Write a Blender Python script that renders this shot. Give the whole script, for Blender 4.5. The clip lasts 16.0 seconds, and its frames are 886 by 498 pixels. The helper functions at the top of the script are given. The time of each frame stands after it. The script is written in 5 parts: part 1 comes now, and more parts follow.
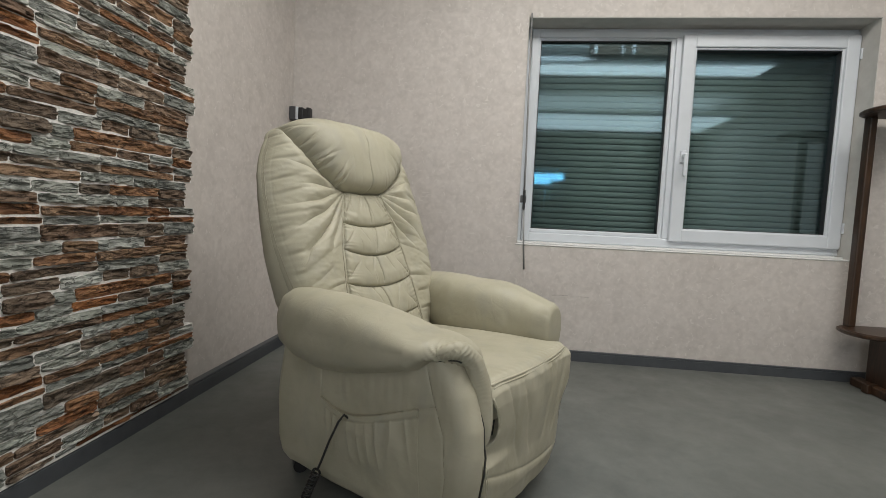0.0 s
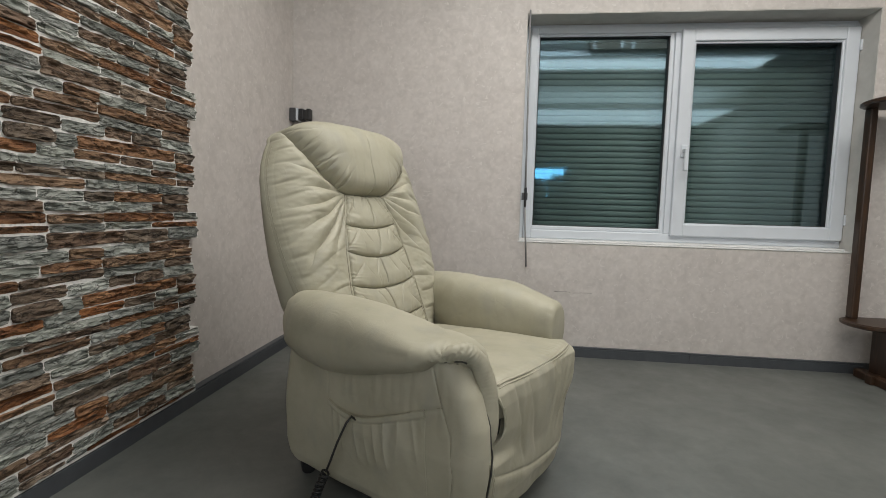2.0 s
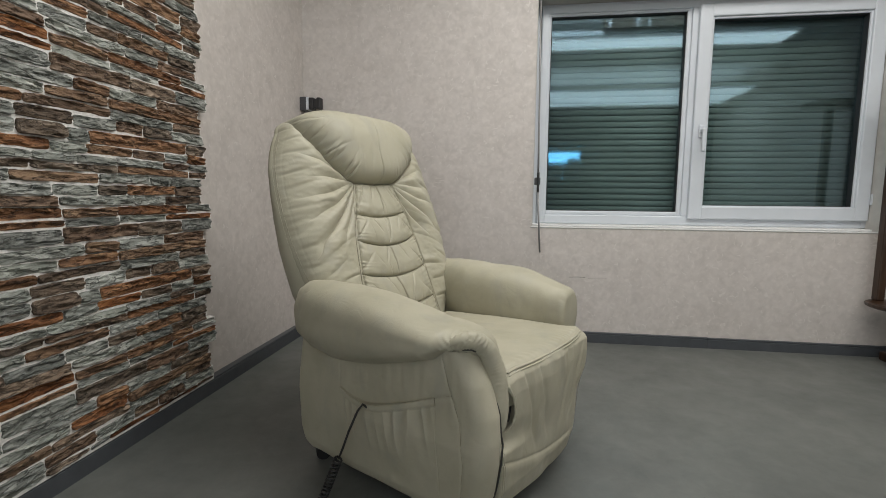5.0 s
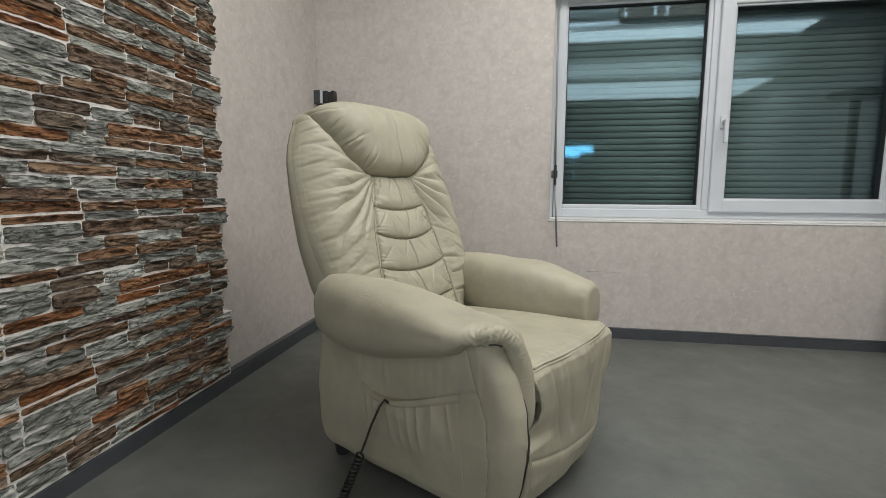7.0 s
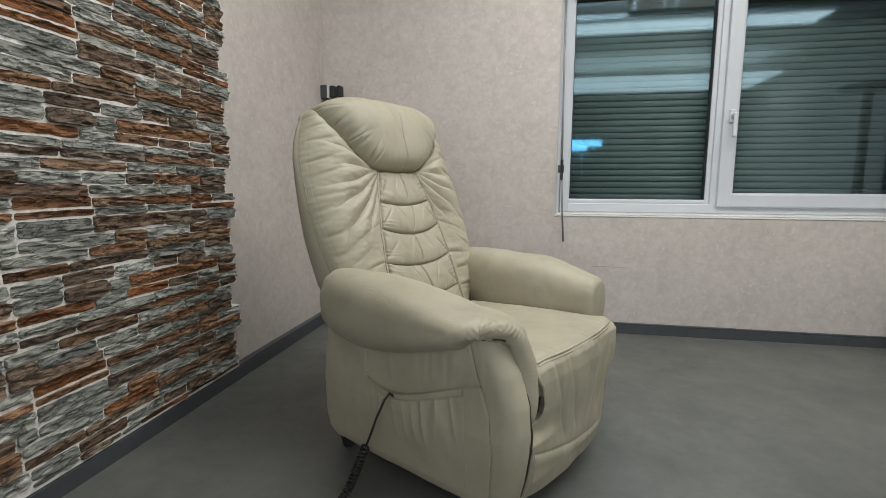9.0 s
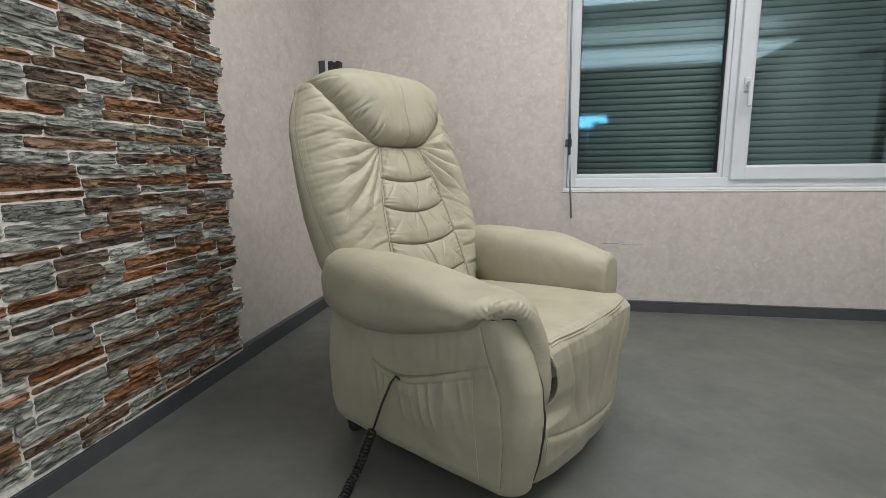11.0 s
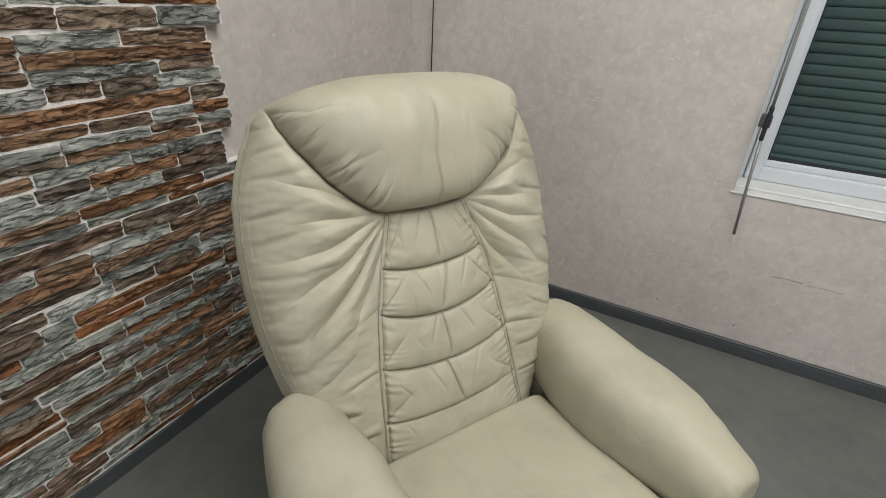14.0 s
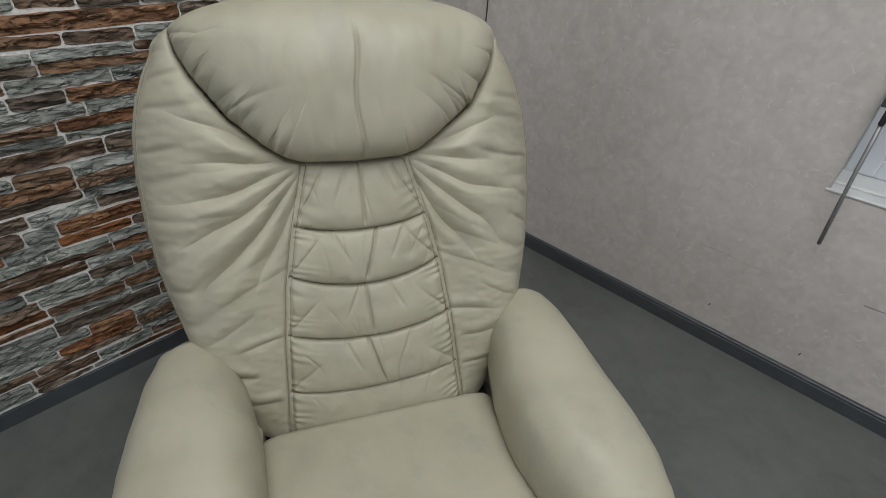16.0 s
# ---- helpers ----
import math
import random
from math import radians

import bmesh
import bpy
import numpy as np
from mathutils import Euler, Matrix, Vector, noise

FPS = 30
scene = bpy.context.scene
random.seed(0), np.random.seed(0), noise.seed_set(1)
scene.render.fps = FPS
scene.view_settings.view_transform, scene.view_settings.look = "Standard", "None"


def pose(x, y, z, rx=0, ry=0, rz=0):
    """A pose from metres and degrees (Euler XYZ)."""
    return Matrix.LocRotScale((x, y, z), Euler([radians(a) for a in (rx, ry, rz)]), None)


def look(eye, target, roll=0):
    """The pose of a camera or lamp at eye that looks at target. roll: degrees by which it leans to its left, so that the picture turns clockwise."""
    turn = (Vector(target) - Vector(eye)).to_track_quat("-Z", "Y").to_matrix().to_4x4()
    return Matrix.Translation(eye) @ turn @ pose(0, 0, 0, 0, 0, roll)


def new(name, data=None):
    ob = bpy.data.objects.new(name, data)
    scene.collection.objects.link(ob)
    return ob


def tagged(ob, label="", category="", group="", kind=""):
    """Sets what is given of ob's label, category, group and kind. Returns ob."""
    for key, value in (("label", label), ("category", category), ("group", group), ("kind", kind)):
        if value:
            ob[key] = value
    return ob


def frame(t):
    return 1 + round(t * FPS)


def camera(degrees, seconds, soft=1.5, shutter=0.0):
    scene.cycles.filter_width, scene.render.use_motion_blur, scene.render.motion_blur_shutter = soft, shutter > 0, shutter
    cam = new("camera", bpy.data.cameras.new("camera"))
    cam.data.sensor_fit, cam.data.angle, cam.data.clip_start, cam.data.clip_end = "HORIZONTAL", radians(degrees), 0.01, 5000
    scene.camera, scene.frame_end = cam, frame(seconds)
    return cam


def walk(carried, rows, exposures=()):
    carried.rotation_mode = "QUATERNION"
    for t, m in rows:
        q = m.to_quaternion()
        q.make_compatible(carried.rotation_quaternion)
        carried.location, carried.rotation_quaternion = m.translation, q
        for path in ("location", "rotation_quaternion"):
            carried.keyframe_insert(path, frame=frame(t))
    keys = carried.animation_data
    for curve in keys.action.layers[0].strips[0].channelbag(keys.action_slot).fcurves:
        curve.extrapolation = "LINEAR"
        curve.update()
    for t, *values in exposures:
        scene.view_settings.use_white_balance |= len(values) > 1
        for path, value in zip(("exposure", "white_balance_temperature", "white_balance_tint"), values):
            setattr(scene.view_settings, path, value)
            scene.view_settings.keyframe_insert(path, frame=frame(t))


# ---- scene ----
cam = camera(85.9, 16.0, soft=0.4)
PATH = [
    (0, (-0.023, 0.021, 0.8), (-0.241, 2.003, 0.654), 2.6),
    (0.5, (-0.015, 0.017, 0.821), (-0.231, 2.0, 0.668), 2.4),
    (1, (-0.02, 0.017, 0.833), (-0.236, 1.998, 0.664), 2.4),
    (1.5, (-0.026, 0.018, 0.819), (-0.246, 1.999, 0.656), 1.9),
    (2, (-0.028, 0.013, 0.814), (-0.251, 1.994, 0.652), 1.6),
    (2.5, (-0.023, 0.011, 0.818), (-0.256, 1.99, 0.643), 1.5),
    (3, (-0.021, 0.019, 0.815), (-0.263, 1.996, 0.632), 1.2),
    (3.5, (-0.009, 0.02, 0.815), (-0.263, 1.994, 0.617), 0.8),
    (4, (-0.003, 0.018, 0.818), (-0.268, 1.989, 0.611), 0.6),
    (6.5, (-0.036, 0.043, 0.812), (-0.357, 2.003, 0.577), 0.4),
    (7, (-0.046, 0.046, 0.807), (-0.374, 2.005, 0.568), 0.3),
    (7.5, (-0.037, 0.04, 0.809), (-0.376, 1.996, 0.562), 0.3),
    (8, (-0.037, 0.037, 0.811), (-0.384, 1.991, 0.559), 0.3),
    (10.5, (-0.04, 0.068, 0.804), (-0.417, 2.007, 0.495), -0.2),
    (11, (-0.05, 0.095, 0.791), (-0.426, 2.029, 0.451), -0.8),
    (11.5, (-0.074, 0.168, 0.769), (-0.452, 2.092, 0.374), -1.2),
    (12, (-0.108, 0.256, 0.86), (-0.503, 2.161, 0.396), -1.2),
    (12.5, (-0.083, 0.305, 1.13), (-0.537, 2.169, 0.565), -0.3),
    (13, (-0.073, 0.39, 1.28), (-0.656, 2.15, 0.53), 1.6),
    (13.5, (-0.066, 0.619, 1.254), (-0.82, 2.248, 0.371), 2.2),
    (14, (-0.043, 0.877, 1.241), (-0.873, 2.424, 0.282), 2.4),
    (14.5, (-0.071, 1.078, 1.215), (-0.974, 2.499, 0.135), 3.5),
    (15, (-0.185, 1.241, 1.148), (-1.195, 2.524, -0.008), 3.8),
    (15.5, (-0.139, 1.23, 1.168), (-1.194, 2.469, 0.006), 3.6),
    (16, (0.127, 1.189, 1.215), (-0.968, 2.394, 0.053), 3.6),
]
walk(cam, [(t, look(eye, target, roll)) for t, eye, target, roll in PATH], exposures=[(0, -0.18, 6700, 10), (3.0, -0.18, 6600, 10), (8.0, -0.12, 6600, 10), (10.5, -0.06, 6500, 10), (12.5, -0.02, 6750, 10), (13.5, -0.06, 6750, 10), (14.0, -0.10, 6600, 10), (14.5, -0.20, 6400, 10), (15.0, -0.50, 6200, 10), (16.0, -0.50, 6200, 10)])

# ---- world and light ----
world = bpy.data.worlds.new("world")
world.use_nodes = True
scene.world = world
world.node_tree.nodes["Background"].inputs[0].default_value = (0.55, 0.6, 0.65, 1)
world.node_tree.nodes["Background"].inputs[1].default_value = 0.05
LAMP_POWER = 43.0
LAMP_COLOUR = (1.0, 0.985, 0.955)

# ---- room plan (metres) ----
WALL_X, WALL_Y = -1.25, 2.76       # wallpaper faces of the stone-clad wall and of the window wall
ROOM_R, ROOM_B, CEIL = 3.4, -3.2, 2.62
OX0, OX1, OZ0, OZ1 = 0.095, 1.880, 0.646, 1.905   # window opening


# ---- materials ----
def material(name, rough=0.6, metal=0.0, colour=(0.5, 0.5, 0.5), spec=0.5):
    m = bpy.data.materials.new(name)
    m.use_nodes = True
    nt = m.node_tree
    b = nt.nodes["Principled BSDF"]
    b.inputs["Roughness"].default_value = rough
    b.inputs["Metallic"].default_value = metal
    b.inputs["Base Color"].default_value = (*colour, 1)
    b.inputs["Specular IOR Level"].default_value = spec
    return m, nt, b


def coords(nt, scale=(1, 1, 1), world_space=False):
    tc = nt.nodes.new("ShaderNodeTexCoord")
    mp = nt.nodes.new("ShaderNodeMapping")
    mp.inputs["Scale"].default_value = scale
    if world_space:
        geo = nt.nodes.new("ShaderNodeNewGeometry")
        nt.links.new(geo.outputs["Position"], mp.inputs["Vector"])
    else:
        nt.links.new(tc.outputs["Object"], mp.inputs["Vector"])
    return mp.outputs["Vector"]


def noise_tex(nt, vec, scale, detail=4.0, rough=0.55, distortion=0.0):
    n = nt.nodes.new("ShaderNodeTexNoise")
    n.inputs["Scale"].default_value = scale
    n.inputs["Detail"].default_value = detail
    n.inputs["Roughness"].default_value = rough
    n.inputs["Distortion"].default_value = distortion
    nt.links.new(vec, n.inputs["Vector"])
    return n.outputs["Fac"]


def ramp(nt, fac, stops):
    r = nt.nodes.new("ShaderNodeValToRGB")
    els = r.color_ramp.elements
    while len(els) < len(stops):
        els.new(0.5)
    for e, (p, c) in zip(els, stops):
        e.position = p
        e.color = (*c, 1) if len(c) == 3 else c
    nt.links.new(fac, r.inputs["Fac"])
    return r.outputs["Color"]


def mix(nt, a, b, fac, mode="MIX"):
    m = nt.nodes.new("ShaderNodeMix")
    m.data_type, m.blend_type = "RGBA", mode
    for socket, v in ((m.inputs[0], fac), (m.inputs[6], a), (m.inputs[7], b)):
        if hasattr(v, "is_linked"):
            nt.links.new(v, socket)
        elif isinstance(v, tuple):
            socket.default_value = (*v, 1)
        else:
            socket.default_value = v
    return m.outputs[2]


def bump(nt, b, height, strength=0.3, distance=0.01, under=None):
    n = nt.nodes.new("ShaderNodeBump")
    n.inputs["Strength"].default_value = strength
    n.inputs["Distance"].default_value = distance
    nt.links.new(height, n.inputs["Height"])
    if under is not None:
        nt.links.new(under, n.inputs["Normal"])
    nt.links.new(n.outputs["Normal"], b.inputs["Normal"])
    return n.outputs["Normal"]


def grey(v):
    return (v, v, v)


def leather_material():
    m, nt, b = material("cream_leather", rough=0.5, spec=0.37)
    v = coords(nt, world_space=True)
    big = noise_tex(nt, v, 7.0, 5.0)
    fine = noise_tex(nt, v, 60.0, 4.0)
    c = ramp(nt, big, [(0.30, (0.360, 0.339, 0.253)), (0.5, (0.402, 0.380, 0.290)), (0.72, (0.434, 0.410, 0.319))])
    c = mix(nt, c, (0.402, 0.380, 0.303), ramp(nt, fine, [(0.55, grey(0.0)), (0.8, grey(0.22))]))
    # soft greyish soiling from wear, drawn out downwards
    soil = noise_tex(nt, coords(nt, (1.0, 1.0, 0.5), world_space=True), 15.0, 4.0, 0.55, 0.3)
    c = mix(nt, c, (0.305, 0.298, 0.255), ramp(nt, soil, [(0.52, grey(0.0)), (0.72, grey(0.42))]))
    nt.links.new(c, b.inputs["Base Color"])
    r = ramp(nt, noise_tex(nt, v, 18.0, 3.0), [(0.3, grey(0.43)), (0.75, grey(0.58))])
    nt.links.new(r, b.inputs["Roughness"])
    pores = nt.nodes.new("ShaderNodeTexVoronoi")
    pores.inputs["Scale"].default_value = 420.0
    nt.links.new(v, pores.inputs["Vector"])
    n1 = bump(nt, b, pores.outputs["Distance"], 0.08, 0.0010)
    n2 = bump(nt, b, noise_tex(nt, v, 34.0, 3.0, 0.5), 0.09, 0.005, under=n1)
    # hairline creases
    hair = nt.nodes.new("ShaderNodeTexNoise")
    hair.noise_type = "RIDGED_MULTIFRACTAL"
    hair.inputs["Scale"].default_value = 26.0
    hair.inputs["Detail"].default_value = 3.0
    hair.inputs["Distortion"].default_value = 0.6
    nt.links.new(v, hair.inputs["Vector"])
    bump(nt, b, ramp(nt, hair.outputs["Fac"], [(0.0, grey(0.0)), (0.12, grey(1.0))]), 0.10, 0.002, under=n2)
    return m


def wallpaper_material():
    m, nt, b = material("marbled_wallpaper", rough=0.5, spec=0.4)
    v = coords(nt, world_space=True)
    cloud = noise_tex(nt, v, 3.2, 5.0, 0.6, 0.4)
    marble = noise_tex(nt, v, 17.0, 6.0, 0.62, 0.8)
    c1 = ramp(nt, cloud, [(0.3, (0.53, 0.494, 0.462)), (0.7, (0.63, 0.588, 0.552))])
    c2 = ramp(nt, marble, [(0.30, (0.488, 0.449, 0.417)), (0.52, (0.612, 0.568, 0.533)), (0.75, (0.70, 0.657, 0.622))])
    c = mix(nt, c1, c2, 0.5)
    # pressed blotches about a centimetre and a half wide
    cells = nt.nodes.new("ShaderNodeTexVoronoi")
    cells.feature = "SMOOTH_F1"
    cells.inputs["Scale"].default_value = 62.0
    cells.inputs["Randomness"].default_value = 1.0
    nt.links.new(v, cells.inputs["Vector"])
    c = mix(nt, c, ramp(nt, cells.outputs["Color"], [(0.25, grey(0.86)), (0.75, grey(1.0))]), 0.55, "MULTIPLY")
    # pearly flecks: short bent strokes
    bend = noise_tex(nt, v, 24.0, 1.0, 0.4, 0.3)
    where = noise_tex(nt, v, 36.0, 1.0, 0.5)
    stroke = ramp(nt, bend, [(0.468, grey(0)), (0.482, grey(1)), (0.518, grey(1)), (0.532, grey(0))])
    mask = mix(nt, stroke, ramp(nt, where, [(0.585, grey(0)), (0.62, grey(1))]), 1.0, "MULTIPLY")
    c = mix(nt, c, (0.622, 0.586, 0.552), mask)
    nt.links.new(c, b.inputs["Base Color"])
    rr = mix(nt, (0.52, 0.52, 0.52), (0.30, 0.30, 0.30), mask)
    nt.links.new(rr, b.inputs["Roughness"])
    nt.links.new(mix(nt, (0.0, 0.0, 0.0), (0.10, 0.10, 0.10), mask), b.inputs["Metallic"])
    bump(nt, b, mix(nt, marble, mask, 0.4), 0.12, 0.003)
    return m


def floor_material():
    m, nt, b = material("grey_vinyl", rough=0.4, spec=0.42)
    v = coords(nt, world_space=True)
    cloud = noise_tex(nt, v, 2.6, 6.0, 0.62, 0.5)
    mid = noise_tex(nt, v, 17.0, 8.0, 0.68, 0.4)
    c = mix(nt, ramp(nt, cloud, [(0.30, (0.094, 0.100, 0.093)), (0.70, (0.172, 0.178, 0.164))]),
            ramp(nt, mid, [(0.3, (0.088, 0.096, 0.090)), (0.75, (0.164, 0.172, 0.160))]), 0.45)
    specks = ramp(nt, noise_tex(nt, v, 95.0, 2.0), [(0.74, grey(0)), (0.78, grey(0.6))])
    c = mix(nt, c, (0.06, 0.06, 0.06), specks)
    nt.links.new(c, b.inputs["Base Color"])
    nt.links.new(ramp(nt, noise_tex(nt, v, 6.0, 5.0), [(0.3, grey(0.33)), (0.7, grey(0.52))]), b.inputs["Roughness"])
    bump(nt, b, noise_tex(nt, v, 160.0, 3.0), 0.06, 0.001)
    return m


def stone_material(name, dark, mid, light, vein):
    m, nt, b = material(name, rough=0.62, spec=0.4)
    tc = nt.nodes.new("ShaderNodeTexCoord")
    info = nt.nodes.new("ShaderNodeObjectInfo")
    mp = nt.nodes.new("ShaderNodeMapping")
    mp.inputs["Scale"].default_value = (1.0, 0.27, 1.0)
    mp.inputs["Rotation"].default_value = (0.10, 0, 0)
    off = nt.nodes.new("ShaderNodeVectorMath")
    off.operation = "MULTIPLY_ADD"
    off.inputs[1].default_value = (7.0, 13.0, 5.0)
    comb = nt.nodes.new("ShaderNodeCombineXYZ")
    for i in range(3):
        nt.links.new(info.outputs["Random"], comb.inputs[i])
    nt.links.new(comb.outputs[0], off.inputs[0])
    nt.links.new(tc.outputs["Object"], off.inputs[2])
    nt.links.new(off.outputs[0], mp.inputs["Vector"])
    v = mp.outputs["Vector"]
    grain = noise_tex(nt, v, 46.0, 7.0, 0.62, 0.7)
    broad = noise_tex(nt, v, 13.0, 3.0, 0.55, 0.4)
    rid = nt.nodes.new("ShaderNodeTexNoise")
    rid.noise_type = "RIDGED_MULTIFRACTAL"
    rid.inputs["Scale"].default_value = 24.0
    rid.inputs["Detail"].default_value = 5.0
    rid.inputs["Roughness"].default_value = 0.55
    rid.inputs["Distortion"].default_value = 0.5
    nt.links.new(v, rid.inputs["Vector"])
    ridge = ramp(nt, rid.outputs["Fac"], [(0.25, grey(0.0)), (0.95, grey(1.0))])
    c = ramp(nt, grain, [(0.28, dark), (0.46, mid), (0.67, light)])
    c = mix(nt, c, vein, ramp(nt, broad, [(0.50, grey(0.0)), (0.66, grey(0.6))]))
    # thin cracks along the grain
    crack = ramp(nt, noise_tex(nt, v, 30.0, 4.0, 0.58, 0.8), [(0.470, grey(1.0)), (0.489, grey(0.3)), (0.497, grey(0.3)), (0.514, grey(1.0))])
    c = mix(nt, dark, c, crack)
    hue = nt.nodes.new("ShaderNodeHueSaturation")
    turn = nt.nodes.new("ShaderNodeMath")
    turn.operation = "FRACT"
    spin = nt.nodes.new("ShaderNodeMath")
    spin.operation = "MULTIPLY"
    spin.inputs[1].default_value = 37.0
    nt.links.new(info.outputs["Random"], spin.inputs[0])
    nt.links.new(spin.outputs[0], turn.inputs[0])
    nt.links.new(ramp(nt, turn.outputs[0], [(0, grey(0.80)), (1, grey(1.18))]), hue.inputs["Saturation"])
    nt.links.new(ramp(nt, turn.outputs[0], [(0, grey(0.520)), (1, grey(0.500))]), hue.inputs["Hue"])
    nt.links.new(c, hue.inputs["Color"])
    nt.links.new(ramp(nt, info.outputs["Random"], [(0, grey(0.66)), (1, grey(1.36))]), hue.inputs["Value"])
    nt.links.new(hue.outputs[0], b.inputs["Base Color"])
    n1 = bump(nt, b, mix(nt, ridge, crack, 0.5), 0.9, 0.010)
    bump(nt, b, grain, 0.9, 0.016, under=n1)
    return m


def plain_material(name, colour, rough, metal=0.0, var=0.12, scale=30.0, bump_s=0.05, spec=0.5):
    m, nt, b = material(name, rough=rough, metal=metal, spec=spec)
    v = coords(nt, world_space=True)
    f = noise_tex(nt, v, scale, 4.0)
    lo = tuple(x * (1 - var) for x in colour)
    hi = tuple(min(1, x * (1 + var)) for x in colour)
    nt.links.new(ramp(nt, f, [(0.3, lo), (0.7, hi)]), b.inputs["Base Color"])
    bump(nt, b, f, bump_s, 0.002)
    return m


def wood_material():
    m, nt, b = material("dark_stained_wood", rough=0.38, spec=0.5)
    v = coords(nt, (1, 1, 0.12), world_space=True)
    f = noise_tex(nt, v, 60.0, 6.0, 0.6, 1.2)
    nt.links.new(ramp(nt, f, [(0.3, (0.018, 0.009, 0.005)), (0.6, (0.046, 0.022, 0.010)), (0.8, (0.075, 0.037, 0.017))]), b.inputs["Base Color"])
    bump(nt, b, f, 0.12, 0.002)
    return m


def glass_material():
    m = bpy.data.materials.new("window_glass")
    m.use_nodes = True
    nt = m.node_tree
    nt.nodes.clear()
    out = nt.nodes.new("ShaderNodeOutputMaterial")
    mx = nt.nodes.new("ShaderNodeMixShader")
    tr = nt.nodes.new("ShaderNodeBsdfTransparent")
    tr.inputs[0].default_value = (0.80, 0.90, 0.89, 1)
    gl = nt.nodes.new("ShaderNodeBsdfGlossy")
    gl.inputs["Roughness"].default_value = 0.045
    gl.inputs["Color"].default_value = (0.62, 0.84, 1.0, 1)
    lw = nt.nodes.new("ShaderNodeLayerWeight")
    lw.inputs[0].default_value = 0.25
    gloss = ramp(nt, lw.outputs["Facing"], [(0.0, grey(0.115)), (0.35, grey(0.135)), (1.0, grey(0.55))])
    nt.links.new(gloss, mx.inputs[0])
    nt.links.new(tr.outputs[0], mx.inputs[1])
    nt.links.new(gl.outputs[0], mx.inputs[2])
    nt.links.new(mx.outputs[0], out.inputs[0])
    return m


def emitter_material(name, colour, strength):
    m = bpy.data.materials.new(name)
    m.use_nodes = True
    nt = m.node_tree
    b = nt.nodes["Principled BSDF"]
    b.inputs["Emission Color"].default_value = (*colour, 1)
    b.inputs["Emission Strength"].default_value = strength
    b.inputs["Base Color"].default_value = (0.8, 0.8, 0.8, 1)
    return m


LEATHER = leather_material()
WALLPAPER = wallpaper_material()
VINYL = floor_material()
SLATE = stone_material("grey_slate", (0.046, 0.050, 0.043), (0.230, 0.243, 0.216), (0.52, 0.53, 0.49), (0.285, 0.300, 0.270))
RUST = stone_material("rust_brown_stone", (0.026, 0.014, 0.009), (0.180, 0.080, 0.043), (0.38, 0.200, 0.112), (0.212, 0.092, 0.047))
UMBER = stone_material("dark_umber_stone", (0.028, 0.020, 0.016), (0.145, 0.094, 0.067), (0.33, 0.24, 0.180), (0.160, 0.098, 0.065))
GROUT = plain_material("pale_grout", (0.76, 0.75, 0.72), 0.85, var=0.15, scale=120.0, bump_s=0.3)
PVC = plain_material("white_pvc", (0.60, 0.635, 0.675), 0.32, var=0.03, scale=8.0, bump_s=0.01)
WHITE_PAINT = plain_material("white_paint", (0.70, 0.70, 0.69), 0.6, var=0.05, scale=14.0)
REVEAL = plain_material("reveal_paint", (0.50, 0.49, 0.46), 0.7, var=0.08, scale=14.0)
# dark colour stands in for the dimness at the rear of the room
REAR_DIM = plain_material("rear_dim", (0.070, 0.076, 0.070), 0.8, var=0.15, scale=3.0)
BEAM = plain_material("brown_beam", (0.105, 0.078, 0.055), 0.6, var=0.25, scale=12.0)
PLASTER = plain_material("ceiling_plaster", (0.80, 0.80, 0.78), 0.85, var=0.05, scale=9.0)
SKIRTING = plain_material("grey_skirting", (0.062, 0.068, 0.076), 0.40, var=0.10, scale=25.0)
SLAT = plain_material("shutter_slat", (0.185, 0.21, 0.20), 0.5, var=0.10, scale=6.0)
GASKET = plain_material("black_rubber", (0.015, 0.016, 0.017), 0.6, var=0.1)
BLACK = plain_material("black_plastic", (0.018, 0.018, 0.019), 0.42, var=0.2, scale=50.0)
DARK_GREY = plain_material("dark_grey_plastic", (0.06, 0.062, 0.066), 0.45, var=0.1)
BLACK_METAL = plain_material("black_painted_steel", (0.022, 0.022, 0.023), 0.38, var=0.2, scale=40.0)
ROD = plain_material("grey_rod", (0.30, 0.30, 0.30), 0.4, metal=0.4, var=0.1)
THREAD = plain_material("stitch_thread", (0.27, 0.25, 0.18), 0.8, var=0.5, scale=260.0)
SEAM = plain_material("seam_thread", (0.20, 0.185, 0.13), 0.85, var=0.15, scale=200.0)
CORD = plain_material("leather_cord", (0.27, 0.255, 0.185), 0.6, var=0.3, scale=220.0)
# for dark parts, and for shade put into the recliner's gaps as colour
SLOT = plain_material("dark_parts_and_shade", (0.05, 0.05, 0.045), 0.9, var=0.2)
WOOD = wood_material()
GLASS = glass_material()
TUBE = emitter_material("lamp_diffuser", (0.92, 0.97, 1.0), 0.4)
DAYLIGHT = emitter_material("daylight_outside", (0.22, 0.68, 1.0), 7.0)
# glow panel for the added rear opening
REAR_FILL = emitter_material("rear_fill_glow", (0.9, 0.95, 1.0), 2.0)
BUTTON = plain_material("white_button", (0.75, 0.75, 0.75), 0.5, var=0.03)
SCUFF = plain_material("scuff_grey", (0.43, 0.395, 0.37), 0.6, var=0.2, scale=80.0)


# ---- mesh helpers ----
def finish(name, bm, mat, parent=None, smooth=False, label=""):
    me = bpy.data.meshes.new(name)
    bm.to_mesh(me)
    bm.free()
    me.materials.append(mat)
    if smooth:
        me.shade_smooth()
    ob = new(name, me)
    if parent is not None:
        ob.parent = parent
    if label:
        ob["label"] = label
    return ob


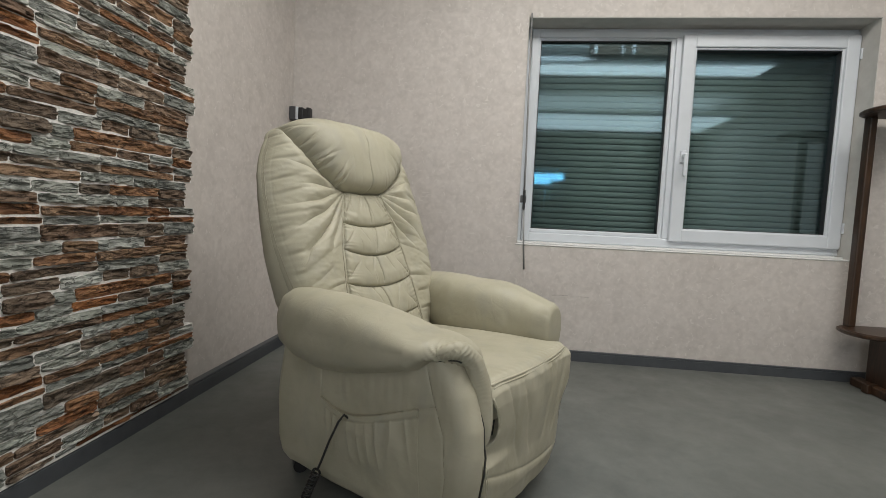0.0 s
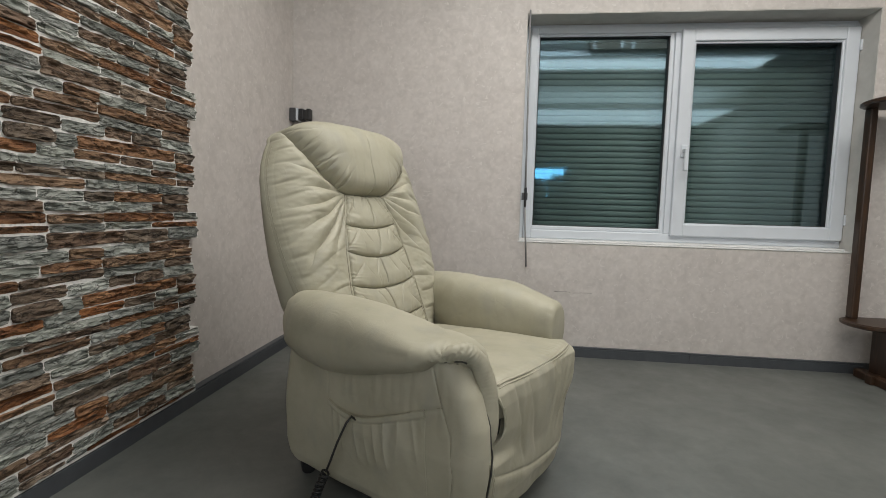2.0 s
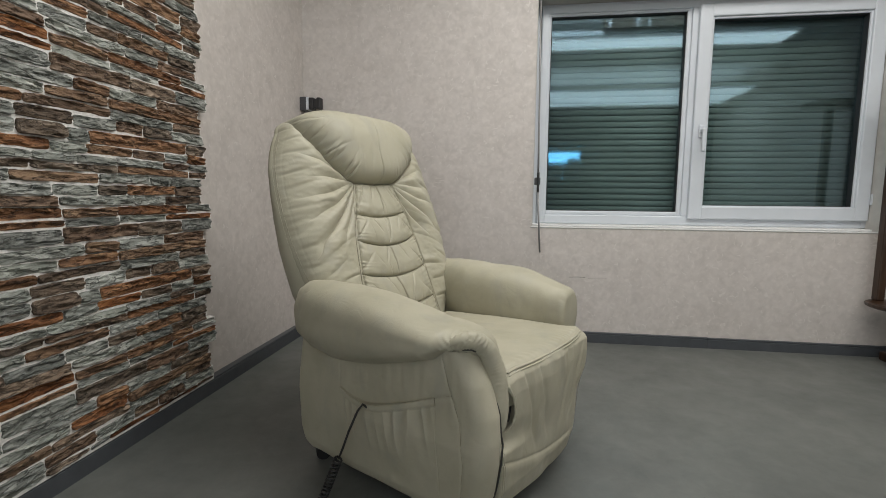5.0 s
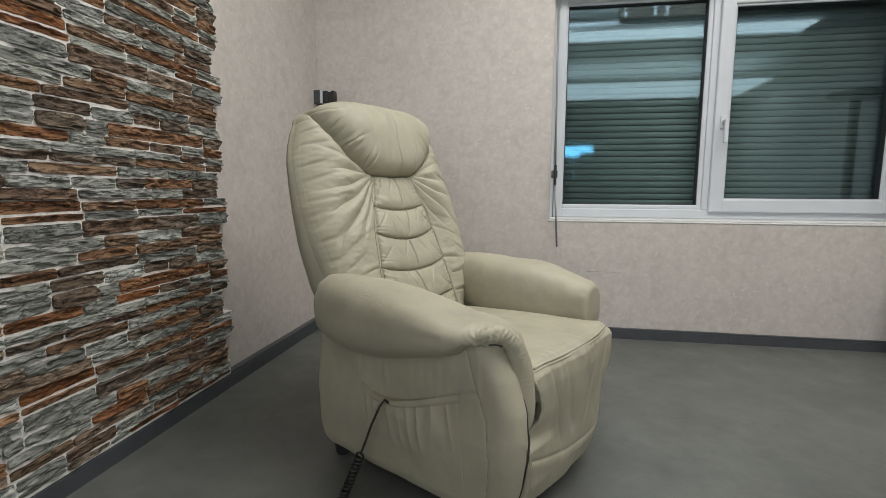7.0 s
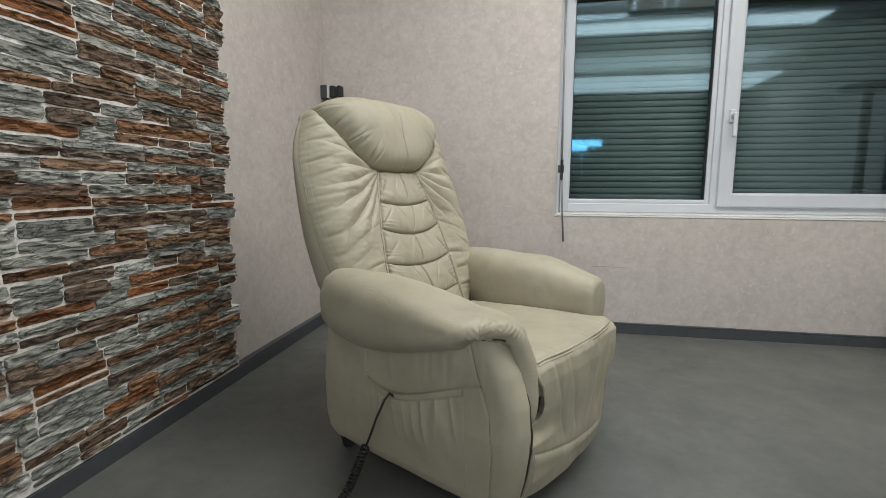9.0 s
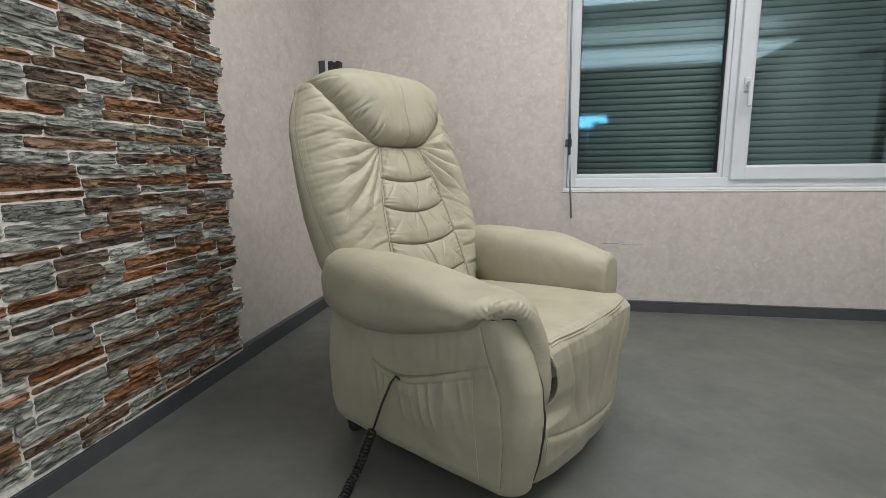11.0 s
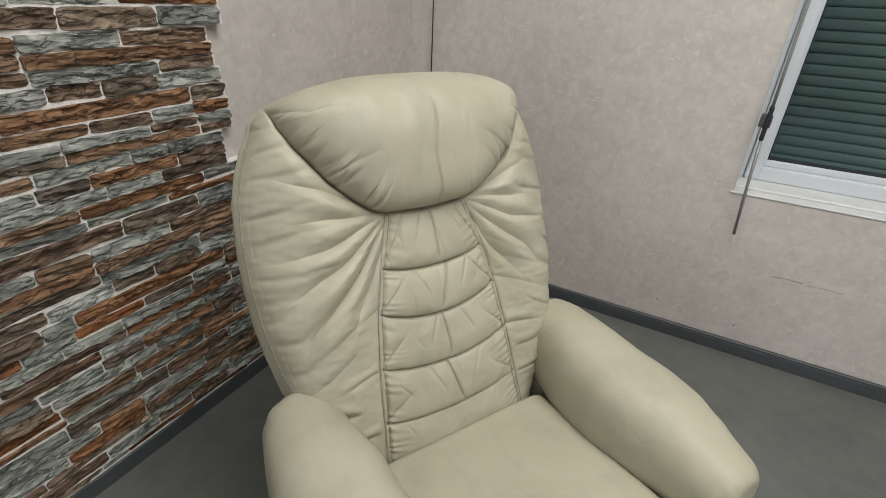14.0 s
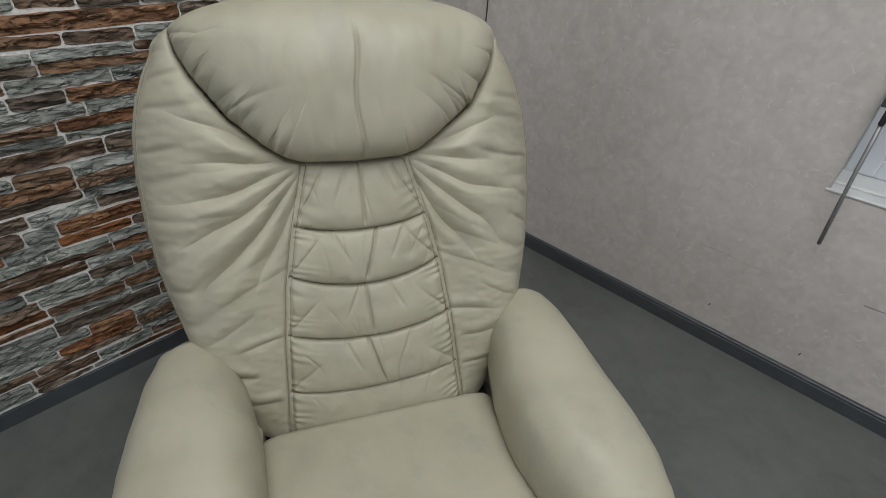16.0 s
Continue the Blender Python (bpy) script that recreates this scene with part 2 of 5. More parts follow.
def part(name, bm, mat, parent, label="", smooth=False):
    return finish(name, bm, mat, parent, smooth, label)


def thing(name, m, label, category, group="", kind=""):
    e = new(name)
    e.empty_display_size = 0.1
    e.matrix_basis = m
    return tagged(e, label, category, group, kind)


def add_box(bm, x0, x1, y0, y1, z0, z1, bevel=0.0, seg=2):
    vs = [bm.verts.new((x, y, z)) for x in (x0, x1) for y in (y0, y1) for z in (z0, z1)]
    fs = [bm.faces.new([vs[i] for i in f]) for f in ((0, 1, 3, 2), (4, 6, 7, 5), (0, 4, 5, 1), (2, 3, 7, 6), (0, 2, 6, 4), (1, 5, 7, 3))]
    if bevel > 0:
        es = list({e for f in fs for e in f.edges})
        bmesh.ops.bevel(bm, geom=es, offset=bevel, segments=seg, profile=0.5, affect="EDGES")
    return bm


def box(x0, x1, y0, y1, z0, z1, bevel=0.0, seg=2):
    return add_box(bmesh.new(), x0, x1, y0, y1, z0, z1, bevel, seg)


def grid_mesh(name, co, faces, mat, parent=None, smooth=True, label="", normals=None):
    me = bpy.data.meshes.new(name)
    me.from_pydata([tuple(map(float, c)) for c in co], [], [tuple(map(int, f)) for f in faces])
    me.materials.append(mat)
    me.update()
    if smooth:
        me.shade_smooth()
    if normals is not None:
        me.normals_split_custom_set_from_vertices([tuple(map(float, v)) for v in normals])
    ob = new(name, me)
    if parent is not None:
        ob.parent = parent
    if label:
        ob["label"] = label
    return ob


def loft(rings, close=True, caps=True):
    """Vertices and quads through rings of equal length."""
    n, m = len(rings), len(rings[0])
    co = [tuple(p) for r in rings for p in r]
    faces = []
    for i in range(n - 1):
        for j in range(m if close else m - 1):
            k = (j + 1) % m
            faces.append((i * m + j, i * m + k, (i + 1) * m + k, (i + 1) * m + j))
    if caps:
        for i, flip in ((0, True), (n - 1, False)):
            c = np.mean(np.array(rings[i]), axis=0)
            co.append(tuple(c))
            for j in range(m):
                k = (j + 1) % m
                a, b2 = i * m + j, i * m + k
                faces.append((len(co) - 1, b2, a) if flip else (len(co) - 1, a, b2))
    return co, faces


def tube_path(points, radius, sides=8):
    """A round tube along points."""
    pts = [Vector(p) for p in points]
    rings = []
    up = Vector((0, 0, 1))
    side = None
    for i, p in enumerate(pts):
        t = (pts[min(i + 1, len(pts) - 1)] - pts[max(i - 1, 0)]).normalized()
        if side is None:
            side = t.cross(up if abs(t.z) < 0.9 else Vector((1, 0, 0))).normalized()
        side = (side - t * side.dot(t)).normalized()
        up2 = side.cross(t)
        rings.append([p + radius * (math.cos(2 * math.pi * k / sides) * side + math.sin(2 * math.pi * k / sides) * up2) for k in range(sides)])
    return loft(rings)


def rot_cylinder(bm, r, depth, m, seg=20):
    bmesh.ops.create_cone(bm, cap_ends=True, segments=seg, radius1=r, radius2=r, depth=depth, matrix=m)
    return bm


# ---- room shell ----
floor = tagged(finish("floor", box(-1.6, ROOM_R + 0.2, ROOM_B - 0.2, 3.1, -0.1, 0.0), VINYL), "mottled grey vinyl floor with a dull sheen", "floor", kind="structure")
ceiling = tagged(finish("ceiling", box(-1.6, ROOM_R + 0.2, ROOM_B - 0.2, 3.1, CEIL, CEIL + 0.1), PLASTER), "plain off-white plaster ceiling", "ceiling", kind="structure")
wall_left = tagged(finish("wall_west", box(WALL_X - 0.25, WALL_X, ROOM_B - 0.2, WALL_Y + 0.3, 0.0, CEIL), WALLPAPER), "wall with pinkish marbled wallpaper, partly stone-clad", "wall", kind="structure")
bm = bmesh.new()
add_box(bm, WALL_X, OX0, WALL_Y, WALL_Y + 0.3, 0, CEIL)
add_box(bm, OX1, ROOM_R, WALL_Y, WALL_Y + 0.3, 0, CEIL)
add_box(bm, OX0, OX1, WALL_Y, WALL_Y + 0.3, 0, OZ0)
add_box(bm, OX0, OX1, WALL_Y, WALL_Y + 0.3, OZ1, CEIL)
wall_win = tagged(finish("wall_north", bm, WALLPAPER), "window wall with pinkish marbled wallpaper and pearly flecks", "wall", kind="structure")
tagged(finish("wall_east", box(ROOM_R, ROOM_R + 0.2, ROOM_B - 0.2, WALL_Y + 0.3, 0, CEIL), WALLPAPER), "plain papered wall closing the room", "wall", kind="structure")
# wall behind the camera with a small far window and an added, unseen fill opening
bm = bmesh.new()
BX0, BX1, BZ0, BZ1 = 0.585, 1.19, 1.45, 1.65
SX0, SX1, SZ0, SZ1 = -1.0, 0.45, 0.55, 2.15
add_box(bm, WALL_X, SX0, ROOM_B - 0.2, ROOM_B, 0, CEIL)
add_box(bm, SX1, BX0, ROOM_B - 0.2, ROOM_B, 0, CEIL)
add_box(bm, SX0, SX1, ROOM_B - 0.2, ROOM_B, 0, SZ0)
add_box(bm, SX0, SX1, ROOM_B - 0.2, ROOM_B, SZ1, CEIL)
add_box(bm, BX1, ROOM_R, ROOM_B - 0.2, ROOM_B, 0, CEIL)
# added slits onto the glow, standing in for glints on two upright poles
GLINT_SLITS = ((0.845, 0.868, 1.03), (0.930, 0.947, 1.07))
add_box(bm, BX0, BX1, ROOM_B - 0.2, ROOM_B, 0, GLINT_SLITS[0][2])
edges = [BX0] + [v for a, b, _ in GLINT_SLITS for v in (a, b)] + [BX1]
for a, b in zip(edges[::2], edges[1::2]):
    add_box(bm, a, b, ROOM_B - 0.2, ROOM_B, GLINT_SLITS[0][2], BZ0)
add_box(bm, GLINT_SLITS[1][0], GLINT_SLITS[1][1], ROOM_B - 0.2, ROOM_B, GLINT_SLITS[0][2], GLINT_SLITS[1][2])
add_box(bm, 0.95, BX1, ROOM_B - 0.2, ROOM_B, BZ0, BZ0 + 0.075)
add_box(bm, BX0, BX1, ROOM_B - 0.2, ROOM_B, BZ1, CEIL)
tagged(finish("wall_south", bm, REAR_DIM), "plain wall closing the room, coloured dark grey-green for the dim rear", "wall", kind="structure")
tagged(finish("backdrop", box(BX0 - 0.05, BX1 + 0.05, ROOM_B - 0.26, ROOM_B - 0.22, 0.98, BZ1 + 0.05), DAYLIGHT), "pale blue daylight outside the far window", "sky", kind="structure")


tagged(finish("backdrop", box(SX0 - 0.04, SX1 + 0.04, ROOM_B - 0.26, ROOM_B - 0.22, SZ0 - 0.05, SZ1 + 0.05), REAR_FILL), "glowing panel behind an added, unseen rear opening", "sky", kind="structure")
# added fill lamp in the unseen opening, brightens the recliner's pocket side
fill_light = bpy.data.lights.new("rear_fill_light", "AREA")
fill_light.shape, fill_light.size, fill_light.size_y, fill_light.energy, fill_light.color = "RECTANGLE", SX1 - SX0, SZ1 - SZ0, 14.0, (0.93, 0.97, 1.0)
new("rear_fill_light", fill_light).matrix_basis = look(((SX0 + SX1) / 2, ROOM_B - 0.05, (SZ0 + SZ1) / 2), ((SX0 + SX1) / 2, 0, (SZ0 + SZ1) / 2))

# skirting boards: flat face, groove and a thin bead on top
def skirting_board(start, end, out, thick, height):
    """A moulded strip from start to end (x, y); out points into the room."""
    prof = ((0.0, 0.0), (thick, 0.0), (thick, height - 0.0125), (thick - 0.0035, height - 0.0105), (thick - 0.0035, height - 0.0085),
            (thick - 0.001, height - 0.0065), (thick - 0.0015, height - 0.002), (thick - 0.004, height), (0.0, height))
    rings = [[(px + out[0] * d, py + out[1] * d, z) for d, z in prof] for px, py in (start, end)]
    return loft(rings)


for start, end, out, thick, height, lab in (
    ((WALL_X, ROOM_B), (WALL_X, WALL_Y - 0.016), (1, 0), 0.031, 0.064, "dark grey plastic skirting under the stone cladding"),
    ((WALL_X, WALL_Y), (1.060, WALL_Y), (0, -1), 0.0155, 0.060, "dark grey plastic skirting along the window wall"),
    ((1.0620, WALL_Y), (ROOM_R, WALL_Y), (0, -1), 0.0135, 0.0585, "dark grey plastic skirting along the window wall, slightly set back"),
):
    co, fc = skirting_board(start, end, out, thick, height)
    tagged(grid_mesh("baseboard", co, fc, SKIRTING, smooth=False), lab, "skirting", kind="structure")

# ---- ceiling lamps, behind and above the camera ----
for ly, lx, half, deep, drop, power in ((1.38, 0.80, 1.35, 0.42, 0.0, 1.30), (0.78, 1.15, 1.40, 0.20, 0.22, 0.17), (-1.95, 1.25, 2.0, 0.62, 0.22, 0.54)):
    lamp = thing("ceiling_light", pose(lx, ly, CEIL - drop), "long white ceiling light panel, switched on", "lamp", group="ceiling lights")
    part("housing", box(-half, half, -deep, deep, -0.05, 0.0, 0.006), PVC, lamp, "white sheet-metal housing")
    for hx in (-1.0, 1.0) if drop else ():
        part("hanger", rot_cylinder(bmesh.new(), 0.004, 0.22, pose(hx, 0, 0.11), 8), ROD, lamp)
    part("diffuser", box(0.03 - half, half - 0.03, 0.02 - deep, deep - 0.02, -0.062, -0.0505, 0.004), TUBE, lamp, "glowing frosted diffuser")
    ld = bpy.data.lights.new("tube_light", "AREA")
    ld.shape, ld.size, ld.size_y, ld.energy, ld.color = "RECTANGLE", 2 * half - 0.1, 2 * deep - 0.06, LAMP_POWER * power, LAMP_COLOUR
    lo = new("tube_light", ld)
    lo.parent = lamp
    lo.matrix_basis = pose(0, 0, -0.07)
    if not drop:
        continue
    lu = bpy.data.lights.new("up_light", "AREA")
    lu.shape, lu.size, lu.size_y, lu.energy, lu.color = "RECTANGLE", 2 * half - 0.1, 2 * deep - 0.06, LAMP_POWER * power * 0.65, LAMP_COLOUR
    lo = new("up_light", lu)
    lo.parent = lamp
    lo.matrix_basis = pose(0, 0, 0.012, 180, 0, 0)


# brown ceiling beam with pale brackets, overhead
beam = thing("ceiling_beam", pose(0, 1.0, 0), "brown wooden ceiling beam with small white brackets", "beam")
part("beam_body", box(0.79, ROOM_R, -0.05, 0.05, 2.39, CEIL, 0.006), BEAM, beam)
for bx in (0.836, 1.09, 1.19, 1.81, 1.92, 2.03, 2.13, 2.25, 2.34, 2.44):
    low = 2.395 if bx < 1.5 else 2.43
    part("bracket", box(bx - 0.012, bx + 0.012, 0.05, 0.062, low, 2.50, 0.003), PVC, beam, "small white bracket")


# ---- window ----
window = thing("window_1", pose(0, 0, 0), "white two-leaf plastic window, closed, shutter down behind it", "window", kind="structure")
FY0, FY1 = 2.905, 2.975


def frame_ring(x0, x1, z0, z1, w, y0, y1, bevel=0.006, wb=None, wt=None):
    wb, wt = wb or w, wt or w
    bm = bmesh.new()
    add_box(bm, x0, x0 + w, y0, y1, z0, z1, bevel)
    add_box(bm, x1 - w, x1, y0, y1, z0, z1, bevel)
    add_box(bm, x0 + w - 0.004, x1 - w + 0.004, y0 + 0.0006, y1, z0, z0 + wb, bevel)
    add_box(bm, x0 + w - 0.004, x1 - w + 0.004, y0 + 0.0006, y1, z1 - wt, z1, bevel)
    return bm


part("window_frame", frame_ring(0.126, 1.896, 0.664, 1.888, 0.046, FY0, FY1, wb=0.052, wt=0.040), PVC, window, "white plastic outer frame")
part("casing", box(0.099, 0.125, FY0 + 0.012, FY1 + 0.02, 0.650, 1.901, 0.004), PVC, window, "narrow white casing strip beside the frame")
part("casing", box(0.099, 1.896, FY0 + 0.014, FY1 + 0.02, 1.889, 1.901, 0.002), PVC, window, "narrow white casing strip beside the frame")
part("mullion", box(0.931, 0.972, FY0 + 0.001, FY1, 0.715, 1.85, 0.005), PVC, window, "white plastic centre post")
# left leaf: slim glazing bead
part("glazing_bead", frame_ring(0.154, 0.934, 0.714, 1.861, 0.026, FY0 + 0.012, FY1 - 0.005, 0.006), PVC, window)
part("gasket", frame_ring(0.178, 0.910, 0.738, 1.837, 0.006, FY0 + 0.02, FY1 - 0.012, 0.001), GASKET, window, "black rubber seal")
pane = part("pane", box(0.180, 0.908, 2.946, 2.952, 0.740, 1.835), GLASS, window, "clear glass with room reflections")
pane.visible_shadow = False
# right leaf: opening sash, proud of the frame
sash = part("sash", frame_ring(0.962, 1.874, 0.703, 1.862, 0.070, FY0 - 0.022, FY1 - 0.02, 0.007), PVC, window, "white opening sash")
part("glazing_bead", frame_ring(1.026, 1.810, 0.763, 1.797, 0.016, FY0 - 0.010, FY1 - 0.022, 0.006), PVC, sash)
part("gasket", frame_ring(1.040, 1.796, 0.777, 1.783, 0.005, FY0 + 0.0, FY1 - 0.03, 0.001), GASKET, sash, "black rubber seal")
pane = part("pane", box(1.042, 1.794, 2.936, 2.942, 0.779, 1.781), GLASS, sash, "clear glass with room reflections")
pane.visible_shadow = False
bm = box(-0.016, 0.016, -0.012, 0.0, -0.035, 0.035, 0.005)
handle = part("handle", bm, PVC, sash, "white lever handle")
handle.matrix_basis = pose(1.004, FY0 - 0.022, 1.185)
bm = box(-0.010, 0.010, -0.052, -0.010, -0.010, 0.012, 0.005)
add_box(bm, -0.011, 0.011, -0.058, -0.038, -0.115, 0.014, 0.008, 3)
part("lever", bm, PVC, handle, smooth=False)
for hz in (0.82, 1.76):
    part("hinge", box(1.868, 1.884, FY0 - 0.034, FY0 - 0.02, hz - 0.03, hz + 0.03, 0.005), PVC, sash)
# sill board and reveal lining
sill = bmesh.new()
add_box(sill, OX0 - 0.006, OX1 - 0.032, WALL_Y - 0.004, FY0 + 0.01, 0.646, 0.654, 0.003)
add_box(sill, OX0 + 0.002, OX1 - 0.036, WALL_Y + 0.045, FY0 + 0.01, 0.6545, 0.664, 0.003)
part("window_sill", sill, WHITE_PAINT, window, "white stepped sill board")
lin = bmesh.new()
add_box(lin, OX1 - 0.004, OX1 + 0.0, WALL_Y + 0.002, FY1 + 0.02, OZ0, OZ1)
add_box(lin, OX0, OX1, WALL_Y + 0.002, FY1 + 0.02, OZ1 - 0.004, OZ1)
add_box(lin, OX0, OX0 + 0.004, WALL_Y + 0.002, FY1 + 0.02, OZ0, OZ1)
part("reveal", lin, REVEAL, window, "greyish painted reveal")

# roller shutter behind the glass
shutter = thing("roller_shutter", pose(0, 0, 0), "closed grey-green roller shutter of horizontal slats outside the window", "shutter")
slat_rings = []
for k in range(13):
    a = math.pi * k / 12
    slat_rings.append((3.085 - 0.010 * math.sin(a) ** 0.7, 0.0172 * -math.cos(a)))
prof = slat_rings + [(3.095, 0.0172), (3.095, -0.0172)]
co, fc = loft([[(x, y, z) for y, z in prof] for x in (0.02, 1.98)])
slat_me = bpy.data.meshes.new("slat")
slat_me.from_pydata(co, [], fc)
slat_me.materials.append(SLAT)
slat_me.shade_smooth()
SLATS = 37
for k in range(SLATS):
    s_ob = new("slat", slat_me)
    s_ob.parent = shutter
    s_ob.matrix_basis = pose(0, 0, 0.64 + 0.0362 * k)
part("guide_rail", box(-0.02, 0.02, 3.06, 3.12, 0.6, 2.05), DARK_GREY, shutter)
part("guide_rail", box(1.98, 2.02, 3.06, 3.12, 0.6, 2.05), DARK_GREY, shutter)
tagged(finish("backdrop", box(-0.1, 2.1, 3.13, 3.15, 0.5, 2.1), SLOT), "dark outside behind the shutter", "backdrop", kind="structure")

# crank of the shutter, hanging at the window's edge
crank = thing("shutter_crank", pose(0.122, 2.728, 0.0), "thin grey shutter crank with a black joint hanging by the window", "crank")
co, fc = tube_path([(-0.012, 0.022, 1.92), (-0.008, 0.012, 1.5), (-0.002, 0.004, 1.1), (0.0, 0, 0.94)], 0.0046, 8)
grid_mesh("upper_rod", co, fc, ROD, crank, label="thin grey metal rod")
part("joint", box(-0.0065, 0.0065, -0.009, 0.008, 0.845, 0.955, 0.004), BLACK, crank, "black plastic joint")
co, fc = tube_path([(0.0, 0, 0.86), (0.008, -0.002, 0.70), (0.020, -0.004, 0.51)], 0.005, 8)
grid_mesh("lower_rod", co, fc, ROD, crank, label="thin grey metal rod")
part("bracket", box(-0.020, 0.012, 0.0, 0.031, 0.885, 0.925, 0.003), DARK_GREY, crank, "wall clip")

# scuffs on the window wall
for x0, x1, z, h in ((0.31, 0.40, 0.369, 0.0042), (0.415, 0.52, 0.366, 0.0026), (-0.14, -0.02, 0.346, 0.0020), (0.00, 0.07, 0.343, 0.0022)):
    co, fc = tube_path([(x0, 0, 0), ((x0 + x1) / 2, 0, 0.003), (x1, 0, 0.001)], h / 2, 5)
    ob = grid_mesh("scuff_mark", [(x, WALL_Y - 0.0001 + y * 0.05, z + zz) for x, y, zz in co], fc, SCUFF)
    tagged(ob, "faint grey scratch on the wallpaper", "scuff mark", group="scuffs on the wall")
for x, z in ((-0.036, 0.143), (0.252, 0.124)):
    co, fc = tube_path([(x, 0, z - 0.005), (x + 0.002, 0, z), (x + 0.003, 0, z + 0.006)], 0.0016, 5)
    ob = grid_mesh("scuff_mark", [(px, WALL_Y - 0.0001 + py * 0.1, pz) for px, py, pz in co], fc, SLOT)
    tagged(ob, "tiny dark nick in the wallpaper", "scuff mark", group="scuffs on the wall")

# socket with adapter in the corner
socket = thing("wall_socket", pose(WALL_X, 2.731, 1.345), "dark grey surface socket with a white rim in the corner", "socket")
part("body", box(0.0, 0.038, -0.028, 0.0285, -0.038, 0.038, 0.004), DARK_GREY, socket)
part("rim", box(0.038, 0.052, -0.027, 0.0275, -0.036, 0.036, 0.003), PVC, socket, "white socket face")
adapter = thing("power_adapter", pose(WALL_X + 0.0525, 2.731, 1.345), "black plug-in power adapter with a thin black cable", "adapter")
bm = box(0.0, 0.030, -0.024, 0.024, -0.034, 0.034, 0.006)
add_box(bm, 0.026, 0.050, -0.020, 0.020, -0.026, 0.027, 0.005)
add_box(bm, 0.046, 0.070, -0.023, 0.023, -0.031, 0.034, 0.006)
part("body", bm, BLACK, adapter)
co, fc = tube_path([(0.066, 0.004, -0.028), (0.066, 0.006, -0.08), (0.063, 0.010, -0.2), (0.056, 0.016, -0.6), (0.048, 0.017, -1.0), (0.05, 0.010, -1.28), (0.07, -0.026, -1.338), (0.35, -0.406, -1.341), (0.42, -0.806, -1.341)], 0.0026, 7)
grid_mesh("cable", co, fc, BLACK, adapter, label="thin black cable")

# ---- dark wooden shelf stand by the window ----
stand = thing("shelf_stand", pose(1.731, 2.58, 0), "dark-stained wooden shelf stand with rounded shelves against the wall", "shelf")


def rounded_shelf(z, t, length, depth):
    pts = []
    for k in range(13):
        a = math.pi / 2 + math.pi * k / 12
        pts.append((0.09 + 0.09 * math.cos(a), depth / 2 * math.sin(a)))
    pts += [(length, -depth / 2), (length, depth / 2)]
    rings = []
    for zz, inset in ((z, 0.008), (z + 0.006, 0.0), (z + t - 0.006, 0.0), (z + t, 0.008)):
        rings.append([(x + inset * (1 if x < 0.2 else -1), y * (1 - inset / (depth / 2)), zz) for x, y in pts])
    return loft(rings)


for z in (0.292, 1.380):
    co, fc = rounded_shelf(z, 0.024, 0.85, 0.27)
    grid_mesh("shelf", co, fc, WOOD, stand, smooth=False, label="rounded dark wooden shelf")
for px in (0.066, 0.74):
    part("post", box(px, px + 0.035, 0.07, 0.115, 0.316, 1.380, 0.006), WOOD, stand)
    part("leg", box(px + 0.11, px + 0.15, -0.08, 0.08, 0.0, 0.292, 0.008), WOOD, stand)
part("foot_rail", box(0.12, 0.80, -0.02, 0.02, 0.0, 0.05, 0.006), WOOD, stand)
part("foot_rail", box(0.14, 0.20, -0.13, 0.13, 0.0, 0.045, 0.008), WOOD, stand)


# ---- recliner ----
def smooth01(t):
    t = np.clip(t, 0, 1)
    return t * t * (3 - 2 * t)


def value_noise(x, y, seed):
    """Smooth 2D noise in -1..1 on arrays."""
    def h(ix, iy):
        n = np.sin(ix * 127.1 + iy * 311.7 + seed * 74.7) * 43758.5453
        return 2 * (n - np.floor(n)) - 1
    ix, iy = np.floor(x), np.floor(y)
    fx, fy = smooth01(x - ix), smooth01(y - iy)
    return (h(ix, iy) * (1 - fx) + h(ix + 1, iy) * fx) * (1 - fy) + (h(ix, iy + 1) * (1 - fx) + h(ix + 1, iy + 1) * fx) * fy


def soft_noise(x, y, seed):
    """Two turned layers of value noise, without a visible lattice."""
    return 0.65 * value_noise(0.8 * x + 0.6 * y, 0.8 * y - 0.6 * x, seed) + 0.45 * value_noise(1.75 * (0.3 * x - 0.95 * y), 1.75 * (0.95 * x + 0.3 * y), seed + 0.37)


RECLINER = pose(-0.16, 1.45, 0.0, 0, 0, -29.0)
recliner = thing("recliner", RECLINER, "cream leather lift recliner, lowered and upright, with wrinkled seams", "armchair")

# backrest in its own plane: across y, up the slope h, out of it d
LEAN_A = math.atan(0.364)
SIN_A, COS_A = math.sin(LEAN_A), math.cos(LEAN_A)


def back_point(y, h, d):
    return np.stack([-0.21 - SIN_A * h + COS_A * d, y, 0.40 + COS_A * h + SIN_A * d], axis=-1)


def back_half_width(h):
    w = np.interp(h, [-0.03, 0.0, 0.06, 0.12, 0.173, 0.25, 0.32, 0.40, 0.48, 0.55, 0.60, 0.64, 0.67],
                  [0.242, 0.256, 0.280, 0.304, 0.323, 0.338, 0.348, 0.352, 0.350, 0.3415, 0.327, 0.309, 0.291])
    cap = 0.291 * np.sqrt(np.clip(1 - ((h - 0.67) / 0.082) ** 2, 0, 1))
    return np.where(h > 0.67, cap, w)


def stitch_line(h):
    return np.interp(h, [0, 0.067, 0.17, 0.28, 0.38, 0.49], [0.170, 0.163, 0.154, 0.139, 0.117, 0.086])


